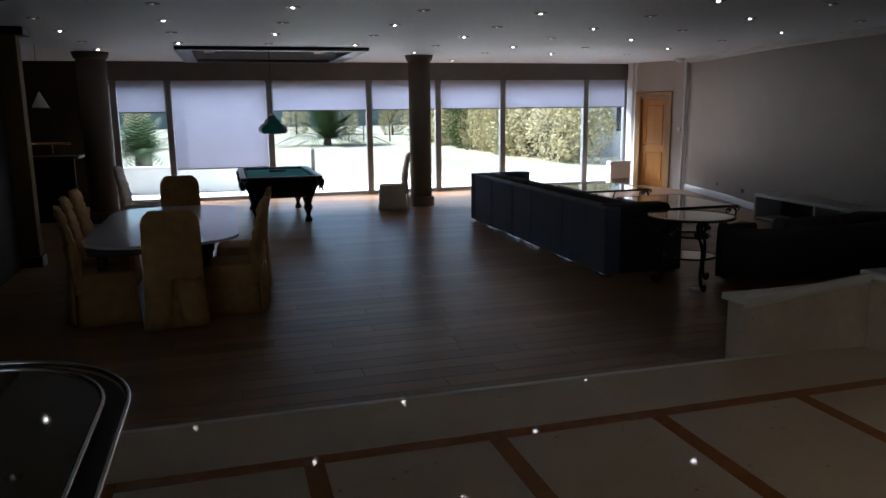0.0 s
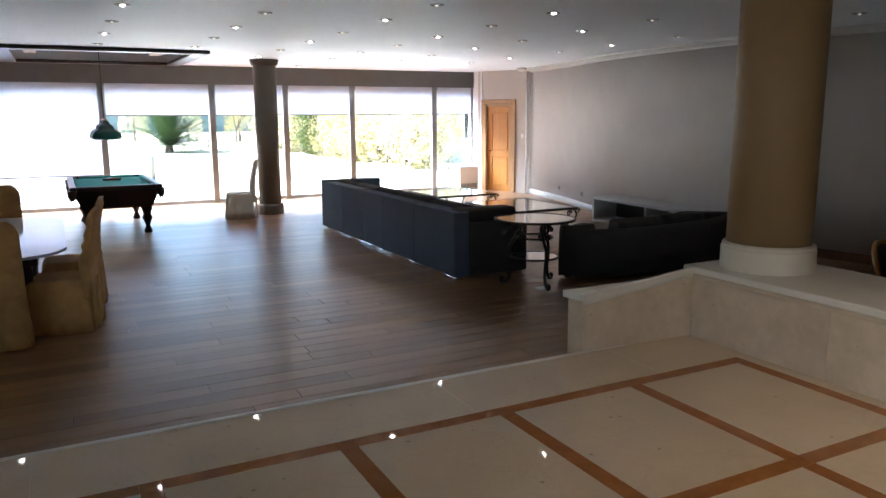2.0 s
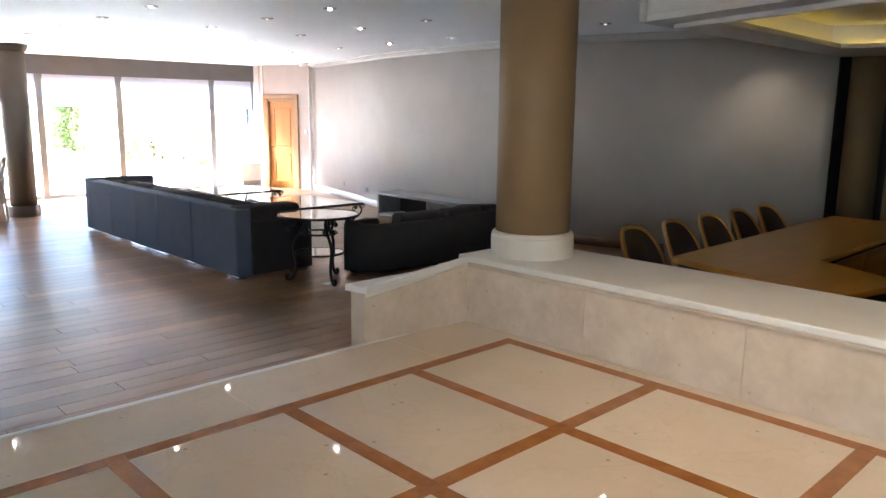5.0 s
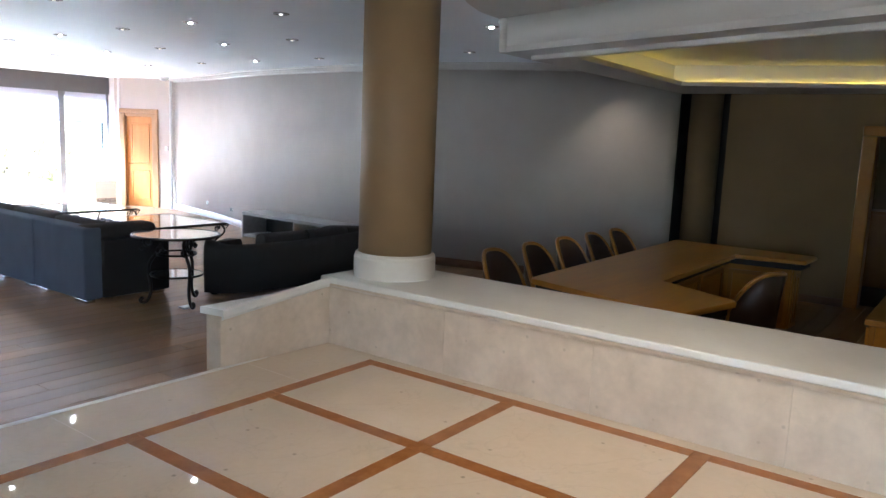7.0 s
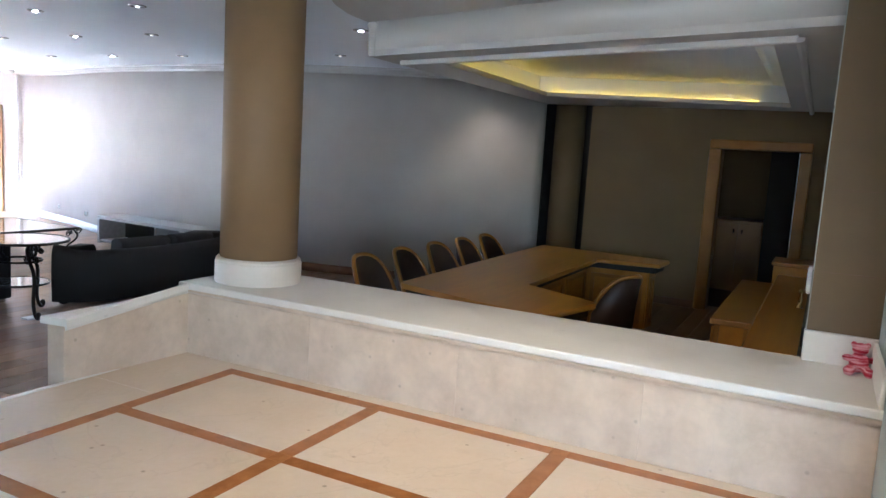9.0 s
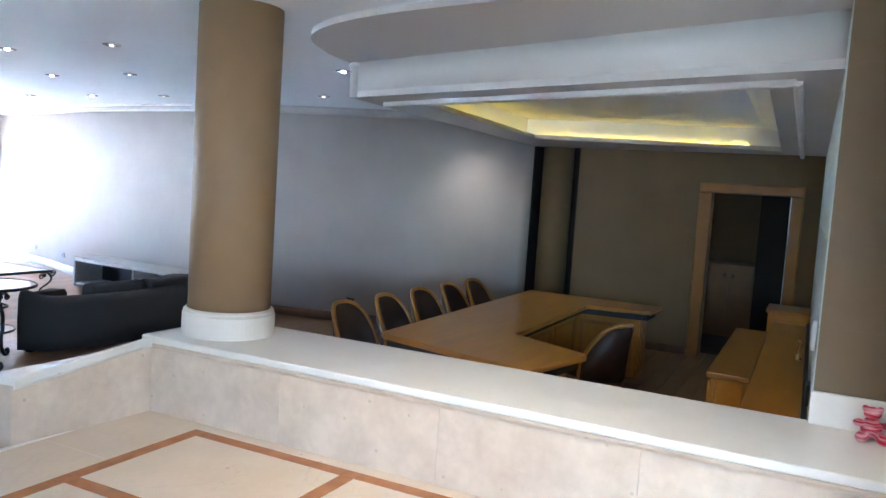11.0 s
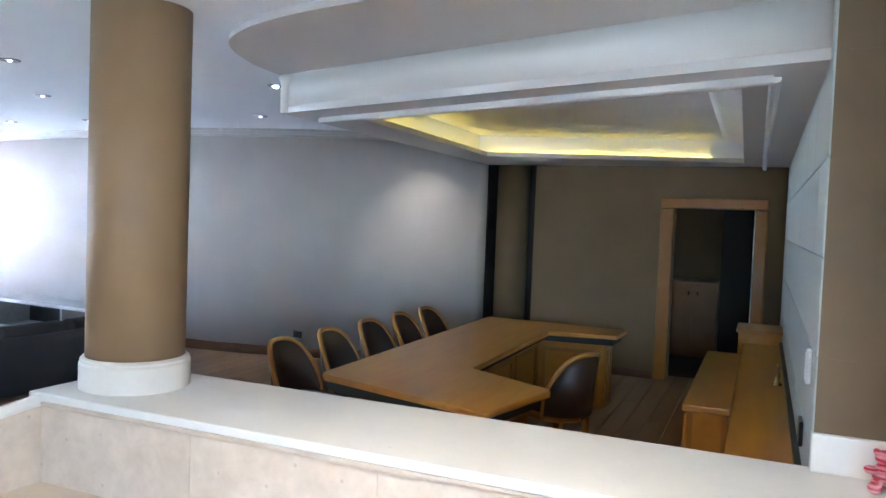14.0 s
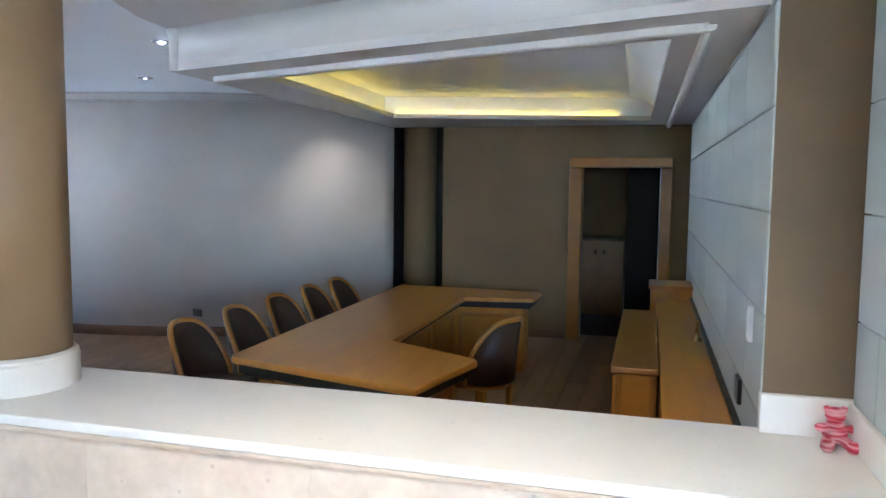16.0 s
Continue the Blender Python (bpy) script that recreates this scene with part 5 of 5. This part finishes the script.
ball((-0.02, 0.055, 0.072), 0.017, (1.3, 1.4, 1)); ball((-0.02, -0.055, 0.07), 0.017, (1.3, 1.2, 1))
for f in bm.faces:
    f.smooth = True
d = part("knitted_doll", bm, M_PINK)
rm = d.modifiers.new("joined", "REMESH")
rm.mode, rm.voxel_size, rm.use_smooth_shade = "VOXEL", 0.004, True
d.matrix_world = pose(4.52, -0.515, LT - 0.002, 0, 0, 8)
tagged(d, "pink and white striped knitted toy slumped on the marble ledge", "soft toy")


# ---- garden ----
def leaf_mass(name, place, label, material, h, r, count, seed, shape="cone", size=0.09):
    t = thing(name, label, "tree", place, group="garden hedge conifers" if name == "conifer" else "")
    rnd = random.Random(seed)
    bm = B()
    tube(bm, [(0, 0, -0.05), (0.03, 0, h * 0.4), (0, 0.02, h * 0.8)], 0.09, 8, 0.03)
    for k in range(7):
        a = rnd.uniform(0, 6.28)
        z = h * rnd.uniform(0.15, 0.7)
        tube(bm, [(0, 0, z), (math.cos(a) * r * 0.6, math.sin(a) * r * 0.6, z + 0.25)], 0.025, 5, 0.008)
    part("trunk", bm, M_BARK, t)
    verts, faces = [], []
    lumps = [(rnd.uniform(0, 6.28), rnd.uniform(0.05, 0.95), rnd.uniform(0.7, 1.15)) for _ in range(26)]
    for i in range(count):
        la, lz, lr = lumps[rnd.randrange(26)]
        z = min(0.99, max(0.01, rnd.gauss(lz, 0.07)))
        prof = (1 - z) ** 0.6 * (0.55 + 0.45 * min(1, z * 5)) if shape == "cone" else math.sin(math.pi * min(1, 0.12 + z * 0.88)) ** 0.6
        a = rnd.gauss(la, 0.55)
        rad = r * prof * lr * rnd.uniform(0.72, 1.05)
        p = Vector((math.cos(a) * rad, math.sin(a) * rad, z * h))
        u = Vector((rnd.gauss(0, 1), rnd.gauss(0, 1), rnd.gauss(0.4, 1))).normalized()
        v = u.orthogonal().normalized()
        s_ = size * rnd.uniform(0.6, 1.5)
        k = len(verts)
        verts += [p - v * s_ * 0.4, p + u * s_ * 0.7 , p + v * s_ * 0.4, p - u * s_ * 0.5]
        faces.append((k, k + 1, k + 2, k + 3))
    me = bpy.data.meshes.new("crown")
    me.from_pydata([tuple(v) for v in verts], [], faces)
    me.materials.append(material)
    cr = new("crown", me)
    cr.parent = t
    return t


GZ = F - 0.06
green = leaf_mass("conifer", (12.6, 40, GZ), "dark green conifer in the garden hedge", M_LEAF, 4.2, 1.3, 4200, 1)
gold = leaf_mass("conifer", (15.0, 38, GZ), "sunlit golden-green conifer in the garden hedge", M_LEAFG, 4.6, 1.25, 4600, 2)
gold2 = leaf_mass("conifer", (17.0, 37, GZ), "sunlit golden-green conifer in the garden hedge", M_LEAFG, 5.0, 1.35, 4600, 5)
rnd = random.Random(8)
hedge = [(12.4 + 0.25 * math.sin(i * 1.7), 46.0 - 1.15 * i) for i in range(20)]
for i, (x, y) in enumerate(hedge):
    src = green if i in (7, 8, 9) else (gold if i % 2 else gold2)
    m = pose(x + rnd.uniform(-0.3, 0.3), y + rnd.uniform(-0.3, 0.3), GZ, 0, 0, rnd.uniform(0, 360)) @ Matrix.Diagonal((1, 1, rnd.uniform(0.8, 1.15), 1))
    if i == 8:
        green.matrix_world = pose(x, y, GZ)
    elif i == 1:
        gold.matrix_world = pose(x, y, GZ)
    elif i == 4:
        gold2.matrix_world = pose(x, y, GZ)
    else:
        c_ = copy_thing(src, pose(x + rnd.uniform(-0.3, 0.3), y + rnd.uniform(-0.3, 0.3), GZ, 0, 0, rnd.uniform(0, 360)))
for x, y in ((-6, 62), (-2, 64), (2, 66), (6, 63), (9.5, 60), (13, 58), (16, 56)):
    copy_thing(gold, pose(x, y, GZ, 0, 0, rnd.uniform(0, 360)))


def palm(place, label, r, count, seed, trunk=0.35):
    t = thing("palm", label, "palm", place)
    rnd = random.Random(seed)
    bm = B()
    lathe(bm, [(0.2, -0.05), (0.24, 0.1), (0.2, trunk), (0.08, trunk + 0.15)], seg=14)
    part("trunk", bm, M_BARK, t)
    verts, faces = [], []
    for i in range(count):
        a = rnd.uniform(0, 6.28)
        el = rnd.uniform(0.1, 1.45)
        L = r * rnd.uniform(0.8, 1.1)
        prev = None
        for j in range(13):
            u = j / 12
            rr = L * u * math.cos(el) * (1 - 0.1 * u)
            z = trunk + L * (u * math.sin(el) - 0.42 * u * u * (1.1 - 0.4 * math.sin(el)))
            p = Vector((math.cos(a) * rr, math.sin(a) * rr, max(0.03, z)))
            if prev is not None:
                side = Vector((-math.sin(a), math.cos(a), 0))
                for s_ in (-1, 1):
                    ll = 0.36 * math.sin(math.pi * min(1, 0.15 + u * 0.85)) + 0.04
                    tip = p + side * s_ * ll + (p - prev) * 1.2 + Vector((0, 0, -0.05))
                    k = len(verts)
                    verts += [prev, prev + (p - prev) * 0.45, tip]
                    faces.append((k, k + 1, k + 2))
            prev = p
    me = bpy.data.meshes.new("fronds")
    me.from_pydata([tuple(v) for v in verts], [], faces)
    me.materials.append(M_PALM)
    cr = new("fronds", me)
    cr.parent = t
    return t


palm((5.9, 43, GZ), "large round palm with arching fronds on the lawn", 4.3, 170, 4)
palm((-1.75, 20.4, GZ), "dark leafy palm shrub behind the low garden wall", 1.5, 60, 6, 0.9)
palm((-3.1, 21.4, GZ), "tall dark palm shrub behind the low garden wall", 1.9, 70, 9, 1.3)


def bare_tree(place, seed):
    t = thing("bare_tree", "leafless small tree on the lawn", "tree", place)
    rnd = random.Random(seed)
    bm = B()
    def grow(p, d, L, r, n):
        q = p + d * L
        tube(bm, [p, (p + q) / 2 + Vector((rnd.uniform(-0.05, 0.05), rnd.uniform(-0.05, 0.05), 0)), q], r, 5, r * 0.65)
        if n:
            for _ in range(3):
                grow(q, (d + Vector((rnd.uniform(-0.8, 0.8), rnd.uniform(-0.8, 0.8), rnd.uniform(-0.1, 0.5)))).normalized(), L * 0.68, r * 0.62, n - 1)
    grow(Vector((0, 0, -0.05)), Vector((0, 0, 1)), 1.2, 0.05, 4)
    part("trunk", bm, M_BARK, t)
    return t


bare_tree((10.2, 46, GZ), 3)
bare_tree((8.9, 48, GZ), 12)
t = thing("planter_wall", "low white garden wall with a coping near the terrace", "garden wall", (-1.9, 19.2, GZ))
boxpart("wall", (-3.5, 3.0, -0.15, 0.15, -0.05, 0.62), M_RENDERW, t, 0.01)
boxpart("coping", (-3.55, 3.05, -0.2, 0.2, 0.622, 0.68), M_PAVING, t, 0.01)
t = thing("garden_house", "white garden house with a low clay roof", "house", (17.6, 30, GZ))
boxpart("wall", (-3.5, 4.5, -3, 3, -0.05, 2.9), M_RENDERW, t)
bm = B()
v = [bm.verts.new(p) for p in ((-3.9, -3.4, 2.902), (4.9, -3.4, 2.902), (4.9, 3.4, 2.902), (-3.9, 3.4, 2.902), (-3.9, 0, 4.1), (4.9, 0, 4.1))]
for q in ((0, 1, 5, 4), (2, 3, 4, 5), (0, 4, 3), (1, 2, 5), (3, 2, 1, 0)):
    bm.faces.new([v[k] for k in q])
part("roof", bm, M_ROOF, t)
for x in (-2.2, 0.4, 2.6):
    boxpart("window", (x, x + 0.9, -3.03, -3.002, 1.0, 2.1), M_DARK, t)
t = thing("lawn_bollard", "short dark bollard light on the lawn", "bollard", (3.0, 24.5, GZ))
bm = B()
lathe(bm, [(0.06, 0), (0.06, 0.7), (0.04, 0.74)], seg=16)
part("post", bm, M_TRIM, t)
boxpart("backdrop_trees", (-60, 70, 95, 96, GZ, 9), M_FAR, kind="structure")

# ---- pieces of floors and walls ----
def piece_mesh(name, w, d, h, bevel, material):
    bm = B()
    box(bm, -w / 2, w / 2, -d / 2, d / 2, -h, 0)
    if bevel:
        tp = [f for f in bm.faces if f.normal.z > 0.5]
        bmesh.ops.inset_region(bm, faces=tp, thickness=bevel)
        for f in tp:
            bmesh.ops.translate(bm, vec=(0, 0, 0), verts=f.verts)
        for v in bm.verts:
            if v.co.z > -0.0001 and (abs(v.co.x) > w / 2 - 1e-5 or abs(v.co.y) > d / 2 - 1e-5):
                v.co.z -= bevel
    me = bpy.data.meshes.new(name)
    bm.to_mesh(me)
    bm.free()
    me.materials.append(material)
    return me


# marble tiles and bands of the landing
BX = [3.80 - 0.81 * k for k in range(10)]
BY = [2.788 - 1.04 * k for k in range(9)]
BW = 0.082
lf = tagged(new("floor_landing"), kind="structure")
tile = piece_mesh("tile", 0.81 - BW - 0.002, 1.04 - BW - 0.002, 0.02, 0.0008, M_CREAM)
for i in range(9):
    for j in range(8):
        x, y = (BX[i] + BX[i + 1]) / 2, (BY[j] + BY[j + 1]) / 2
        o = new("tile", tile)
        o.parent = lf
        o.location = (x, y, 0)
hx = piece_mesh("band", BW - 0.001, 1.04 - BW - 0.002, 0.02, 0.0006, M_RED)
hy = piece_mesh("band", 0.81 - BW - 0.002, BW - 0.001, 0.02, 0.0006, M_RED)
hc = piece_mesh("band_joint", BW - 0.001, BW - 0.001, 0.02, 0.0006, M_RED)
for i in range(10):
    for j in range(9):
        o = new("band_joint", hc); o.parent = lf; o.location = (BX[i], BY[j], -0.0002)
        if j < 8:
            o = new("band", hx); o.parent = lf; o.location = (BX[i], (BY[j] + BY[j + 1]) / 2, -0.0002)
        if i < 9:
            o = new("band", hy); o.parent = lf; o.location = ((BX[i] + BX[i + 1]) / 2, BY[j], -0.0002)
boxpart("border_strip", (3.842, EX - 0.001, -5.5, 2.829, -0.02, -0.0003), M_CREAM_EDGE, lf)

# panels of the grey walls
pw = tagged(new("wall_panelling"), kind="structure")
RH = 0.405
Z0 = 0.92 - RH * 4
for name, x_a, x_b, yy, wdt in (("landing", 2.92, 4.60, -0.591, 0.62), ("meeting", 4.612, 10.71, -0.266, 0.86)):
    me = piece_mesh("panel", wdt - 0.006, RH - 0.006, 0.03, 0.004, M_PANEL)
    k = 0
    for r in range(9):
        z = Z0 + RH * r + RH / 2
        if z - RH / 2 < F - 0.01 or z > C:
            continue
        off = (wdt * 0.45 if r % 2 else 0) 
        x = x_b - off
        spans = []
        if off:
            spans.append((x_b - off, x_b))
        while x > x_a + 0.05:
            spans.append((max(x - wdt, x_a), x))
            x -= wdt
        for a, b in spans:
            o = new("panel", me)
            o.parent = pw
            o.matrix_local = pose((a + b) / 2, yy, z, -90, 0, 0) @ Matrix.Diagonal(((b - a - 0.006) / (wdt - 0.006), 1, 1, 1))
            if z + RH / 2 > C:
                o.matrix_local = pose((a + b) / 2, yy, (z - RH / 2 + C) / 2, -90, 0, 0) @ Matrix.Diagonal(((b - a - 0.006) / (wdt - 0.006), (C - z + RH / 2 - 0.006) / (RH - 0.006), 1, 1))

# oak planks of the hall
hf = tagged(new("floor_hall"), kind="structure")
PW = 0.185
plank = piece_mesh("plank", 2.0 - 0.004, PW - 0.004, 0.014, 0.0015, M_PLANK)
far_v, far_f = [], []
rnd = random.Random(5)
cells = []
ny = int((16.6 - 3.2) / PW)
for j in range(-22, ny):
    y = 3.3 + PW * (j + 0.5)
    xs = -2.25 if y < 9.9 else -6.4
    if y < 3.3:
        xs = 4.62
    x = xs - rnd.uniform(0.2, 1.8)
    while x < 11.0:
        L = rnd.uniform(1.5, 2.3)
        a, b = max(x, xs), min(x + L, 11.05)
        if b - a > 0.05 and not (y < EY + 0.62 and a < 3.0 and b < 3.4):
            cells.append((a, b, y))
        x += L
cells.sort(key=lambda q: math.hypot((q[0] + q[1]) / 2 - 2.5, q[2] - 4.0))
for k, (a, b, y) in enumerate(cells):
    if k < 300:
        o = new("plank", plank)
        o.parent = hf
        o.location = ((a + b) / 2, y, F)
        o.scale = ((b - a - 0.003) / 1.996, 1, 1)
    else:
        n = len(far_v)
        for z in (F - 0.012, F):
            far_v += [(a + 0.002, y - PW / 2 + 0.002, z), (b - 0.002, y - PW / 2 + 0.002, z), (b - 0.002, y + PW / 2 - 0.002, z), (a + 0.002, y + PW / 2 - 0.002, z)]
        far_f += [tuple(n + i for i in q) for q in ((4, 5, 6, 7), (0, 1, 5, 4), (1, 2, 6, 5), (2, 3, 7, 6), (3, 0, 4, 7))]
me = bpy.data.meshes.new("planks_far")
me.from_pydata(far_v, [], far_f)
me.materials.append(M_PLANK_FAR)
o = new("planks_far", me)
o.parent = hf
tagged(o, kind="stuff")
